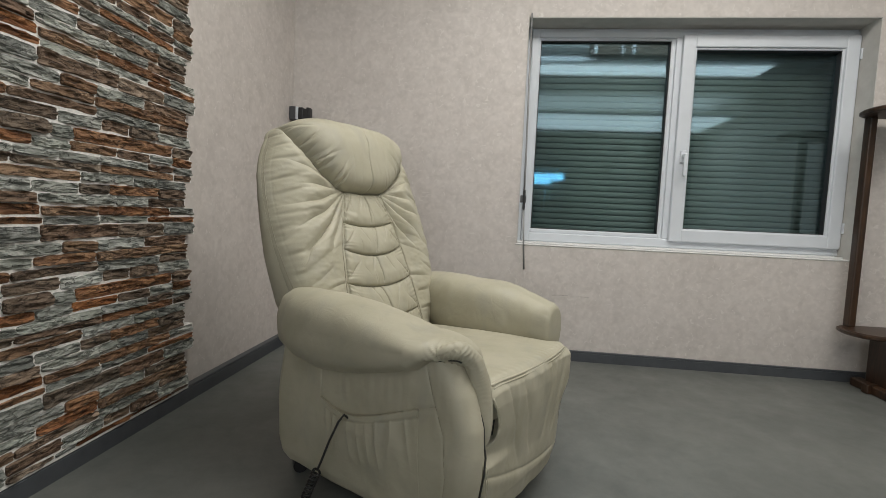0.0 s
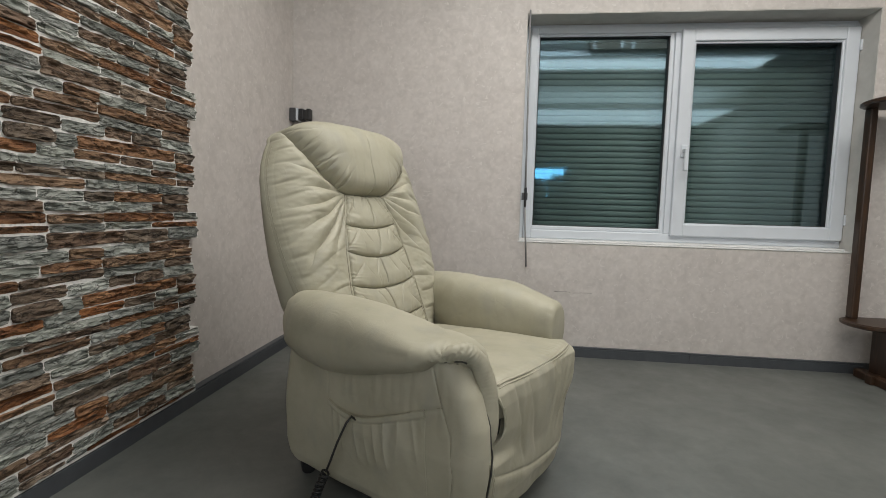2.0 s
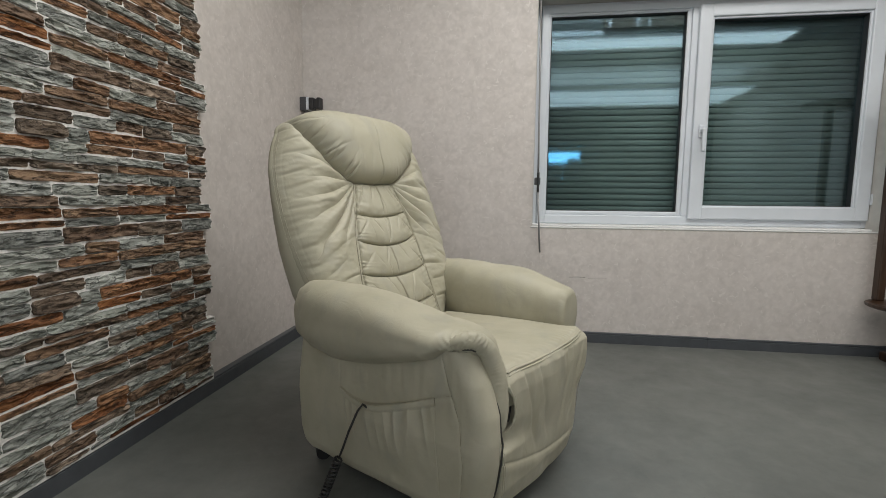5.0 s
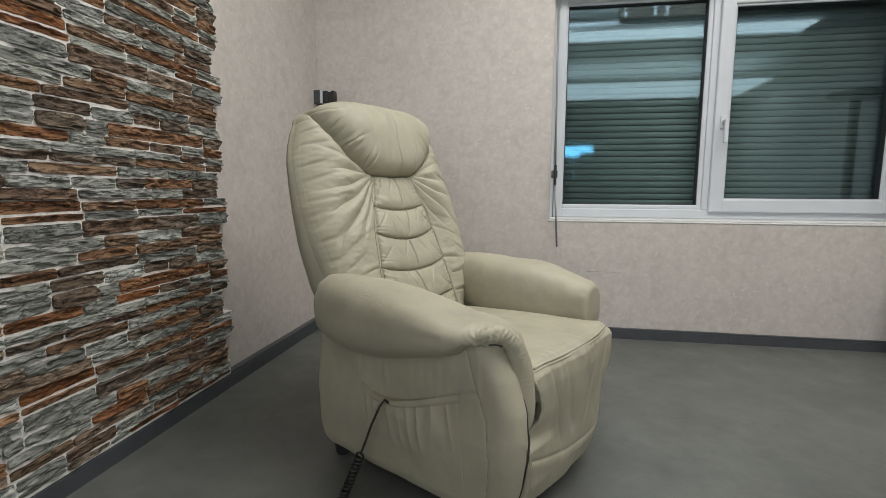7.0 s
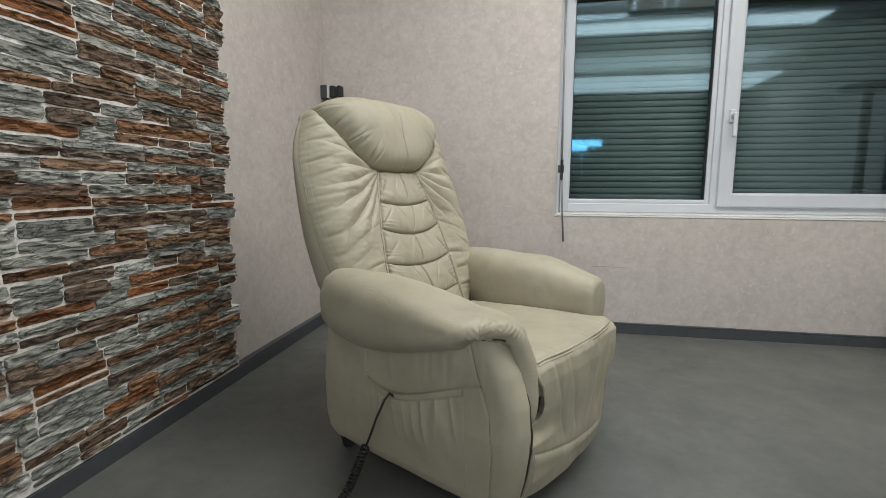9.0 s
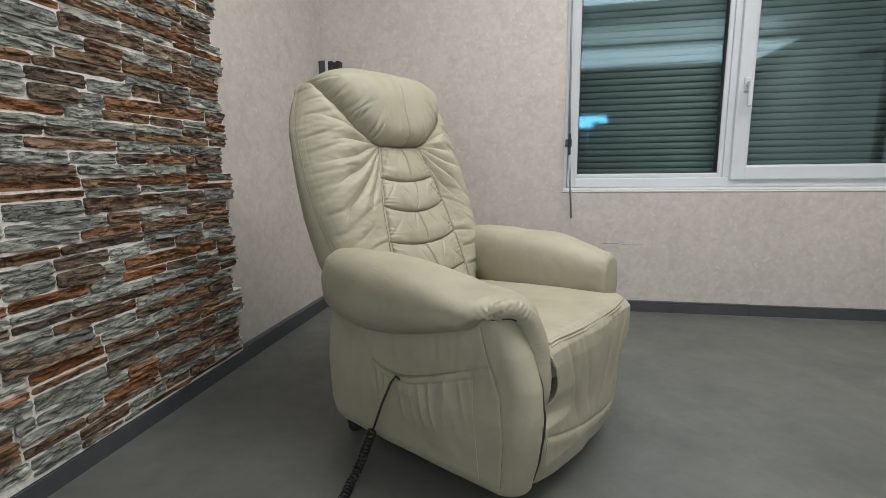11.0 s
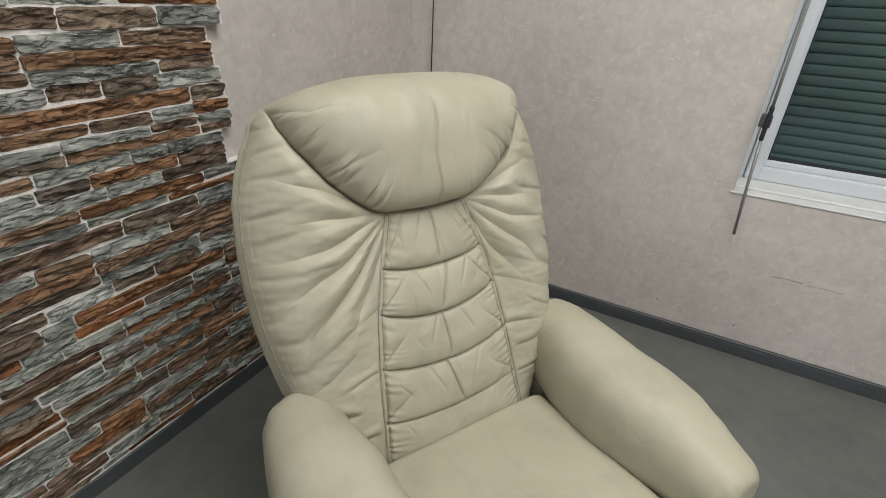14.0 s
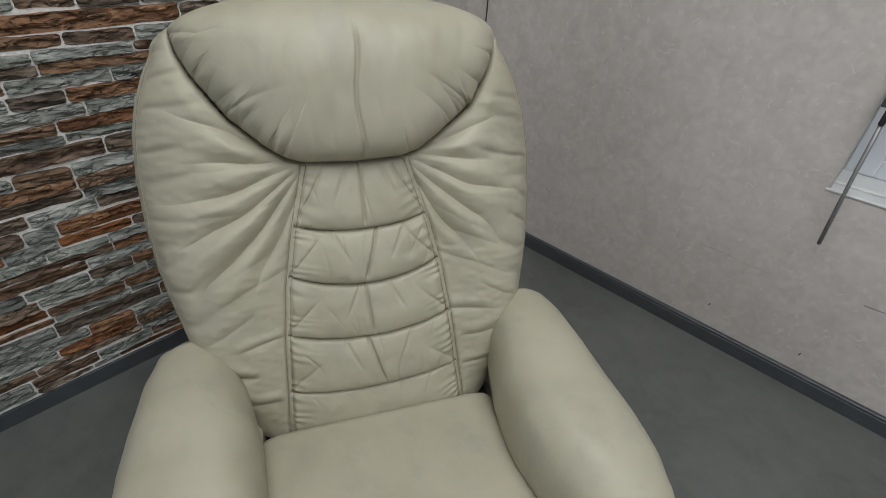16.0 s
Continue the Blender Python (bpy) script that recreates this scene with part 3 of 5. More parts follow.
def pillow_edge(y):
    ay = np.abs(y) - 0.014 * (y > 0) * smooth01((np.abs(y) - 0.13) / 0.09)
    return np.interp(ay, [0, 0.085, 0.115, 0.142, 0.193, 0.236, 0.252, 0.262, 0.30], [0.486, 0.490, 0.500, 0.519, 0.567, 0.632, 0.665, 0.705, 0.80])


ARCS = ((0.367, 0.017), (0.266, 0.030), (0.160, 0.024), (0.052, 0.017))


def back_detail(y, h):
    """How far the front leather stands out at (y, h), and the region it belongs to."""
    ay = np.abs(y)
    s = stitch_line(h)
    side = np.where(y < 0, 0, 1)
    d = np.zeros_like(y)
    region = np.zeros(y.shape, dtype=int)
    # distance to the pillow's lower edge
    ey = np.sin(np.linspace(-1, 1, 121) * 1.3) / math.sin(1.3) * 0.286
    eh = pillow_edge(ey)
    arc_len = np.concatenate([[0], np.cumsum(np.hypot(np.diff(ey), np.diff(eh)))])
    dist = np.full(y.shape, 9.0)
    along = np.zeros(y.shape)
    for k in range(120):
        vy, vh, ln = ey[k + 1] - ey[k], eh[k + 1] - eh[k], arc_len[k + 1] - arc_len[k]
        t = np.clip(((y - ey[k]) * vy + (h - eh[k]) * vh) / ln ** 2, 0, 1)
        q = np.hypot(y - ey[k] - t * vy, h - eh[k] - t * vh)
        closer = q < dist
        dist = np.where(closer, q, dist)
        along = np.where(closer, arc_len[k] + t * ln, along)
    inside = h > pillow_edge(y)
    # wings: soft bulge and creases fanning from the stitches
    wing = (ay > s) & ~inside
    u = ay - s
    bulge = 0.021 * np.sin(np.pi * np.clip(u / 0.25, 0, 1)) ** 1.5 * smooth01((h + 0.02) / 0.12)
    wd = bulge
    rng = np.random.RandomState(7)
    starts = [0.502, 0.474, 0.446, 0.414, 0.374, 0.322, 0.262, 0.190, 0.115, 0.055]
    for sd in (0, 1):
        for k, h0 in enumerate(starts):
            top = smooth01((h0 - 0.10) / 0.3)
            slope = -0.05 + 0.80 * top * (0.12 + 0.88 * smooth01((0.505 - h0) / 0.11)) + rng.uniform(-0.07, 0.07)
            curve = rng.uniform(0.2, 1.3) * (1 if k % 3 else -0.6)
            length = rng.uniform(0.12, 0.22) if h0 > 0.22 else rng.uniform(0.07, 0.14)
            start = rng.uniform(0.0, 0.02) if k % 2 else rng.uniform(0.0, 0.085)
            depth = rng.uniform(0.0028, 0.0060) * (1.15 - 0.90 * top)
            width = rng.uniform(0.0026, 0.0062)
            path = h0 + rng.uniform(-0.008, 0.008) - slope * u + curve * u * u + 0.004 * np.sin(u * 40 + k)
            q = (h - path)
            w2 = width * (1 + 4 * np.clip(u, 0, 1))
            env = smooth01((u - start + 0.012) / 0.02) * smooth01((start + length - u) / 0.07) * (side == sd)
            wd = wd + env * (-depth * np.exp(-np.abs(q / w2) ** 1.15) + 0.75 * depth * np.exp(-((q - 2.3 * w2) / (1.9 * w2)) ** 2))
    # rounded folds fanning out from under the pillow's corner, with sharp valleys between them
    fan_y, fan_h = ay - 0.075, 0.498 - h
    radius, theta = np.hypot(fan_y, fan_h), np.degrees(np.arctan2(fan_h, fan_y))
    for sd, valleys in ((0, ((-42, 0.20), (-18, 0.25), (4, 0.22), (22, 0.28), (38, 0.30), (53, 0.36), (67, 0.28), (79, 0.20))),
                        (1, ((-38, 0.18), (-10, 0.22), (12, 0.21), (30, 0.28), (47, 0.31), (64, 0.28), (78, 0.20)))):
        bent = theta + 34 * (radius - 0.06) * (1 + 0.5 * value_noise(theta / 23, radius * 3, 71 + sd)) + 2.0 * value_noise(radius * 15, theta / 15, 72 + sd)
        for (a0, l0), (a1, l1) in zip(valleys[:-1], valleys[1:]):
            t = (bent - a0) / (a1 - a0)
            inside_fold = (t > 0) & (t <= 1) & (side == sd)
            t = np.clip(t, 0, 1)
            reach = l0 + (l1 - l0) * t
            skew = t ** 0.8
            lift = np.minimum(0.018, 0.40 * radius * math.radians(a1 - a0)) * rng.uniform(0.75, 1.15)
            env = smooth01((radius - 0.012) / 0.06) * smooth01((reach - radius) / 0.13)
            wd = wd + np.where(inside_fold, env * lift * (1 - np.abs(2 * skew - 1) ** 1.7 - 0.5), 0)
    wd = wd + 0.0014 * value_noise(u * 11 + 3, (h + 0.35 * u) * 34, 3) * smooth01(u / 0.05) * smooth01((h - 0.12) / 0.15) + 0.0008 * value_noise(y * 60, h * 110, 9)
    # gathers along the outer edge
    edge = back_half_width(h) - ay
    for sd in (0, 1):
        for k, h0 in enumerate(np.linspace(0.22, 0.63, 9)):
            hk = h0 + rng.uniform(-0.012, 0.012)
            ln = rng.uniform(0.08, 0.17)
            sl = rng.uniform(-0.10, 0.30) if h0 > 0.42 else rng.uniform(0.15, 0.55)
            dp = rng.uniform(0.0018, 0.0042)
            q = h - (hk + sl * edge + 0.9 * edge * edge)
            w2 = rng.uniform(0.0035, 0.0085) * (1 + 5 * np.clip(edge, 0, 1))
            env = smooth01((edge - 0.004) / 0.02) * smooth01((ln - edge) / 0.06) * (side == sd)
            wd = wd + env * (-dp * np.exp(-(q / w2) ** 2) + 0.7 * dp * np.exp(-((q - 2.4 * w2) / (2.0 * w2)) ** 2))
    wd = wd + 0.0009 * np.sin(h * 2 * np.pi / 0.021 + 2.4 * value_noise(h * 30, y * 4, 5)) * np.exp(-edge / 0.028)
    wd = wd - 0.0006 * np.exp(-((edge - 0.018) / 0.0024) ** 2) * smooth01((h - 0.05) / 0.1)
    d = np.where(wing, wd * smooth01((u + 0.0015) / 0.007), d)
    # centre panels between the arcs
    cen = (ay <= s) & ~inside
    ratio = np.clip(y / s, -1.2, 1.2)
    bounds = [pillow_edge(y)] + [c + k * ratio ** 2 for c, k in ARCS] + [np.full(y.shape, -0.02)]
    cd = np.zeros_like(y)
    for i in range(5):
        hi, lo = bounds[i], bounds[i + 1]
        incell = (h <= hi) & (h > lo) & cen
        t = np.clip((h - lo) / (hi - lo), 0, 1)
        puff = (0.0165 if i < 4 else 0.007) * np.clip(4 * t * (1 - t), 0, 1) ** 0.5 * np.clip(1 - np.abs(ratio) ** 3, 0, 1) ** 0.6
        # sag: lower edge fuller than the upper one
        puff = puff * (1.12 - 0.35 * t)
        cr = 0.0085 * np.exp(-np.abs(y - (0.004 + 0.006 * math.sin(i * 2.1)) - 0.03 * (t - 0.5) * math.sin(i * 1.7)) / 0.0024) * smooth01((t - 0.02) / 0.2) * (i < 4)
        cr2 = 0.0028 * np.exp(-((np.abs(y - 0.01) - 0.045 - 0.05 * (t - 0.6) * (1 if i % 2 else -1)) / 0.004) ** 2) * smooth01((t - 0.35) / 0.3) * (i < 4)
        diag = 0.0050 * np.exp(-np.abs(t - 0.05 - (1 - np.abs(ratio)) * (2.6 - 0.4 * i)) / 0.07) * smooth01((np.abs(ratio) - 0.55) / 0.2) * (i < 4)
        cd = np.where(incell, puff - cr - cr2 - diag, cd)
        region = np.where(incell, 2 + i, region)
    cd = cd + 0.0019 * np.sin((h + 0.4 * (s - ay)) * 2 * np.pi / 0.019 + 5 * value_noise(h * 31, y * 10, 2)) * np.exp(-(s - ay) / 0.020) + 0.0026 * soft_noise(y * 30 + 5, h * 28, 4)
    for k in range(26):
        cy, ch = rng.uniform(-0.13, 0.13), rng.uniform(0.02, 0.47)
        an = math.radians(90 + rng.uniform(-22, 22) - 260 * cy * rng.uniform(0.3, 1.0))
        ca, sa = math.cos(an), math.sin(an)
        lon, lat = (y - cy) * ca + (h - ch) * sa, -(y - cy) * sa + (h - ch) * ca
        lat = lat + rng.uniform(-5, 5) * lon ** 2
        ln = rng.uniform(0.014, 0.036)
        cd = cd - rng.uniform(0.0010, 0.0026) * np.exp(-np.abs(lat) / 0.0021) * np.exp(-(lon / ln) ** 2)
    cd = cd * smooth01((s - ay + 0.0015) / 0.009)
    d = np.where(cen, cd, d)
    for c, k in ARCS:
        q = h - (c + k * ratio ** 2)
        d = d - 0.0100 * np.exp(-np.abs(q) / 0.0019) * cen
    # stitched seam: a furrow with a flat strip between two rows
    q = ay - s
    seam = ~inside
    d = d - 0.0024 * np.exp(-(q / 0.0075) ** 4) * seam + 0.0012 * np.exp(-(q / 0.0028) ** 2) * seam - 0.0014 * np.exp(-(np.abs(q) - 0.0046) ** 2 / 0.0016 ** 2) * seam
    d = d * (0.6 + 0.4 * smooth01(dist / 0.034))
    # headrest pillow
    pil = 0.058 * (1 - np.exp(-dist ** 2 / (dist + 0.007) / 0.020)) ** 0.42 * (1 - np.where(y < 0, 0.20, 0.28) * smooth01((ay - 0.09) / 0.14))
    pil = pil + 0.0014 * (1 - 2 * np.abs(np.sin(along * np.pi / 0.036 + 3.2 * value_noise(along * 15, dist * 8, 1))) ** 0.9) * np.exp(-dist / 0.026) * (1 - np.exp(-dist / 0.004)) * smooth01(ay / 0.12) * (0.45 + 0.55 * value_noise(along * 30, dist * 3, 14))
    pil = pil + 0.018 * smooth01((h - 0.48) / 0.17) * (1 - np.exp(-dist / 0.04))
    total = arc_len[-1]
    for k in range(22):
        mid = rng.uniform(0.05, 0.33) if k % 2 else total - rng.uniform(0.05, 0.33)
        lat = along - mid - dist * rng.uniform(-0.35, 0.35) - rng.uniform(-3, 3) * dist ** 2
        w2 = rng.uniform(0.0022, 0.0048) + 0.05 * dist
        fold = rng.uniform(0.0055, 0.0105) * np.exp(-dist / rng.uniform(0.016, 0.040)) * smooth01(dist / 0.006)
        pil = pil + fold * (0.35 * np.exp(-((lat - 2.2 * w2) / (1.8 * w2)) ** 2) - np.exp(-np.abs(lat / w2) ** 1.2))
    # short tucks all along the edge on the pocket side
    for k in range(12):
        mid = 0.045 + 0.0255 * k + rng.uniform(-0.008, 0.008)
        lean = rng.uniform(-0.5, 0.2)
        lat = along - mid - dist * lean
        w2 = rng.uniform(0.0020, 0.0036) + 0.07 * dist
        fold = rng.uniform(0.005, 0.0095) * np.exp(-(dist / rng.uniform(0.018, 0.040)) ** 1.6) * smooth01(dist / 0.004)
        pil = pil + fold * (0.4 * np.exp(-((lat - 2.0 * w2) / (1.6 * w2)) ** 2) - np.exp(-np.abs(lat / w2) ** 1.2))
    pil = pil - 0.0048 * np.exp(-((y - 0.008 - 0.004 * np.sin(h * 40)) / 0.0030) ** 2) * smooth01((0.705 - h) / 0.05)
    pil = pil - 0.0012 * np.exp(-((y + 0.075 + 0.12 * (h - 0.60)) / 0.006) ** 2) * smooth01((0.66 - h) / 0.06) - 0.0012 * np.exp(-((y - 0.085 + 0.10 * (h - 0.60)) / 0.006) ** 2) * smooth01((0.68 - h) / 0.06)
    pil = pil - 0.0030 * np.exp(-((y - 0.010) / 0.016) ** 2) * smooth01((0.72 - h) / 0.06)
    for k in range(12):
        cy, ch = rng.uniform(-0.20, 0.22), rng.uniform(0.53, 0.67)
        lon, lat = h - ch, y - cy + (h - ch) * (2.2 * cy + rng.uniform(-0.2, 0.2)) + rng.uniform(-2, 2) * (h - ch) ** 2
        wd2 = rng.uniform(0.005, 0.011)
        dp = rng.uniform(0.0006, 0.0014)
        pil = pil + dp * (0.7 * np.exp(-((lat - 2 * wd2) / (2 * wd2)) ** 2) - np.exp(-np.abs(lat / wd2) ** 1.3)) * np.exp(-(lon / rng.uniform(0.025, 0.06)) ** 4)
    pil = pil + 0.0045 * soft_noise(y * 13 + 9, h * 9, 6) + 0.0012 * soft_noise(y * 36, h * 20, 8) 
    d = np.where(inside, pil, d)
    region = np.where(inside, 1, region)
    d = d - 0.013 * np.exp(-np.abs(dist / 0.0034) ** 1.3)
    return d, region


def build_back():
    na, nh = 560, 600
    b = np.linspace(0, 1, nh)
    hs = -0.03 + 0.782 * (1 - (1 - b) ** 1.35)
    hs[-1] = 0.7515
    a = np.linspace(-1, 1, na)
    a = np.sign(a) * (1 - (1 - np.abs(a)) ** 1.08)
    A, H = np.meshgrid(a, hs)
    W = back_half_width(H)
    Y = A * W
    def shaped(D, A, H):
        round_side = 0.062 * (1 - np.sqrt(np.clip(1 - np.abs(A) ** 4.2, 0, 1)))
        top = np.clip((H - 0.60) / 0.152, 0, 1)
        fade = np.sqrt(np.clip(1 - top ** 3.2, 0, 1))
        return (D - round_side + 0.062) * fade * np.clip(1 - np.abs(A) ** 22, 0, 1) ** 0.5 - 0.062
    D, region = back_detail(Y, H)
    D = shaped(D, A, H)
    front = back_point(Y, H, D).reshape(-1, 3)
    grid3 = front.reshape(nh, na, 3)
    nrm = np.cross(np.gradient(grid3, axis=1), np.gradient(grid3, axis=0))
    nrm = (nrm / np.maximum(np.linalg.norm(nrm, axis=-1, keepdims=True), 1e-9)).reshape(-1, 3)
    # faces sorted into parts
    idx = np.arange(na * nh).reshape(nh, na)
    quads = np.stack([idx[:-1, :-1], idx[:-1, 1:], idx[1:, 1:], idx[1:, :-1]], axis=-1).reshape(-1, 4)
    qreg = region[:-1, :-1].reshape(-1)
    for code, name, label in ((1, "headrest", "puffed cream leather headrest pillow"), (2, "back_panel", "wrinkled lumbar panel"), (3, "back_panel", "wrinkled lumbar panel"),
                              (4, "back_panel", "wrinkled lumbar panel"), (5, "back_panel", "wrinkled lumbar panel"), (6, "back_panel", "plain lower back band"), (0, "backrest", "wrinkled cream leather back with creases fanning out")):
        q = quads[qreg == code]
        used = np.unique(q)
        remap = np.zeros(na * nh, dtype=int)
        remap[used] = np.arange(len(used))
        co = front[used]
        fc = remap[q]
        if code == 0:
            # close the shell: gusset, rear and bottom
            co, fc = list(map(tuple, co)), [tuple(f) for f in fc]
            step = list(range(0, nh, 3)) + [nh - 1]
            rings = []
            for i in step:
                h, w = hs[i], float(back_half_width(np.array([hs[i]]))[0])
                gd = float(np.interp(h, [0.1, 0.3, 0.5, 0.75], [0.088, 0.068, 0.044, 0.022]))
                gi = float(np.interp(h, [0.1, 0.3, 0.5, 0.75], [0.0, 0.010, 0.026, 0.022]))
                ring = []
                for k in range(9):
                    t = k / 8
                    ring.append((w + 0.011 * math.sin(math.pi * t) ** 0.8 - gi * t ** 1.5, h, -0.0625 - gd * t))
                for k in range(1, 14):
                    t = k / 14
                    yy = (w - gi) * (1 - 2 * t)
                    ring.append((yy, h, -0.0625 - gd - 0.012 * math.sin(math.pi * t)))
                for k in range(9):
                    t = k / 8
                    ring.append((-w - 0.011 * math.sin(math.pi * t) ** 0.8 + gi * (1 - t) ** 1.5, h, -0.0625 - gd + gd * t))
                rings.append([tuple(back_point(np.array(p[0]), np.array(p[1]), np.array(p[2]))) for p in ring])
            c2, f2 = loft(rings, close=False, caps=False)
            grid_mesh("gusset", c2, f2, LEATHER, recliner, label="side and rear shell of the backrest")
        grid_mesh(name, co, fc, LEATHER, recliner, label=label, normals=nrm[used])
    # seam along each side edge
    for sgn in (-1, 1):
        hh = np.arange(0.10, 0.655, 0.004)
        wh = back_half_width(hh)
        ys = sgn * (wh - 0.0050)
        dd = shaped(back_detail(ys, hh)[0], ys / wh, hh)
        co, fc = tube_path(list(map(tuple, back_point(ys, hh, dd + 0.0001))), 0.0010, 5)
        grid_mesh("edge_seam", co, fc, CORD, recliner, label="stitched edge seam of the back")
    # thread rows
    for sgn in (-1, 1):
        for off in (-0.0042, 0.0042):
            hh = np.arange(-0.028, 0.488, 0.003)
            ys = sgn * (stitch_line(hh) + off)
            dd, _ = back_detail(ys, hh)
            co, fc = tube_path(list(map(tuple, back_point(ys, hh, dd + 0.0002))), 0.0008, 5)
            grid_mesh("stitching", co, fc, THREAD, recliner, label="row of stitches")


build_back()


# seat cushion and footrest front
def seat_front(y):
    return 0.316 - 0.30 * np.abs(y) ** 2 * (1 + 2.2 * np.abs(y))


def seat_height(u, v):
    """Seat surface over u (rear to front) and v (across, -1..1)."""
    z = 0.402 + 0.022 * u + 0.015 * (1 - v ** 2) * np.sin(np.pi * np.clip(u, 0, 1) ** 0.8)
    rear = (0.528 * (1 - (1 - u) ** 1.3)) / 0.024
    z = z - 0.042 * (1 - np.sqrt(np.clip(1 - (1 - np.clip(rear, 0, 1)) ** 2, 0, 1)))
    return z - 0.030 * np.abs(v) ** 14 - 0.010 * smooth01((u - 0.90) / 0.10) ** 2


def build_seat():
    nx, ny = 130, 130
    u = np.linspace(0, 1, nx)
    v = np.linspace(-1, 1, ny)
    U, V = np.meshgrid(u, v, indexing="ij")
    half = np.interp(U, [0, 0.45, 0.80, 0.90, 1.0], [0.236, 0.244, 0.250, 0.258, 0.252])
    Y = V * half + 0.012 * np.clip(V, 0, 1) ** 4 * smooth01((U - 0.78) / 0.16)
    X = -0.212 + (seat_front(Y) + 0.212) * (1 - (1 - U) ** 1.3)
    Z = seat_height(U, V)
    Z = Z + (0.0016 * value_noise(X * 9, Y * 10, 11) + 0.0006 * value_noise(X * 34, Y * 26, 12)) * smooth01((1 - U) / 0.05)
    # short pull lines meeting the front seam
    Z = Z + 0.0014 * np.sin(Y * 2 * np.pi / 0.022 + 4 * value_noise(Y * 26, X * 5, 13)) * smooth01((U - 0.84) / 0.08) * smooth01((0.985 - U) / 0.05) * (0.4 + 0.6 * value_noise(Y * 14, X * 3, 15))
    top = np.stack([X, Y, Z], axis=-1).reshape(-1, 3)
    idx = np.arange(nx * ny).reshape(nx, ny)
    fc = np.stack([idx[:-1, :-1], idx[1:, :-1], idx[1:, 1:], idx[:-1, 1:]], axis=-1).reshape(-1, 4)
    co, fc = list(map(tuple, top)), [tuple(f) for f in fc]
    rim = list(idx[:, 0]) + list(idx[-1, 1:]) + list(idx[::-1, -1][1:]) + list(idx[0, ::-1][1:-1])
    base = len(co)
    for r in rim:
        x, y, z = co[r]
        co.append((x - 0.004 * np.sign(x), y * 0.985, 0.32))
    n = len(rim)
    for i in range(n):
        j = (i + 1) % n
        fc.append((rim[j], rim[i], base + i, base + j))
    grid_mesh("seat", co, fc, LEATHER, recliner, label="smooth cream leather seat cushion")
    # triple cord of the front seam, lying on the edge
    for off, drop, r in ((0.0008, 0.0016, 0.0032), (-0.0068, -0.0006, 0.0026), (0.0046, 0.0082, 0.0024)):
        pts = []
        for t in np.linspace(-0.90, 0.955, 80):
            z = float(seat_height(np.array(1.0), np.array(t)))
            pts.append((float(seat_front(np.array(0.252 * t))) + off, 0.252 * t, z - drop + 0.0010))
        co, fc = tube_path(pts, r, 6)
        grid_mesh("piping", co, fc, LEATHER, recliner, label="raised cord of the front seam")


build_seat()


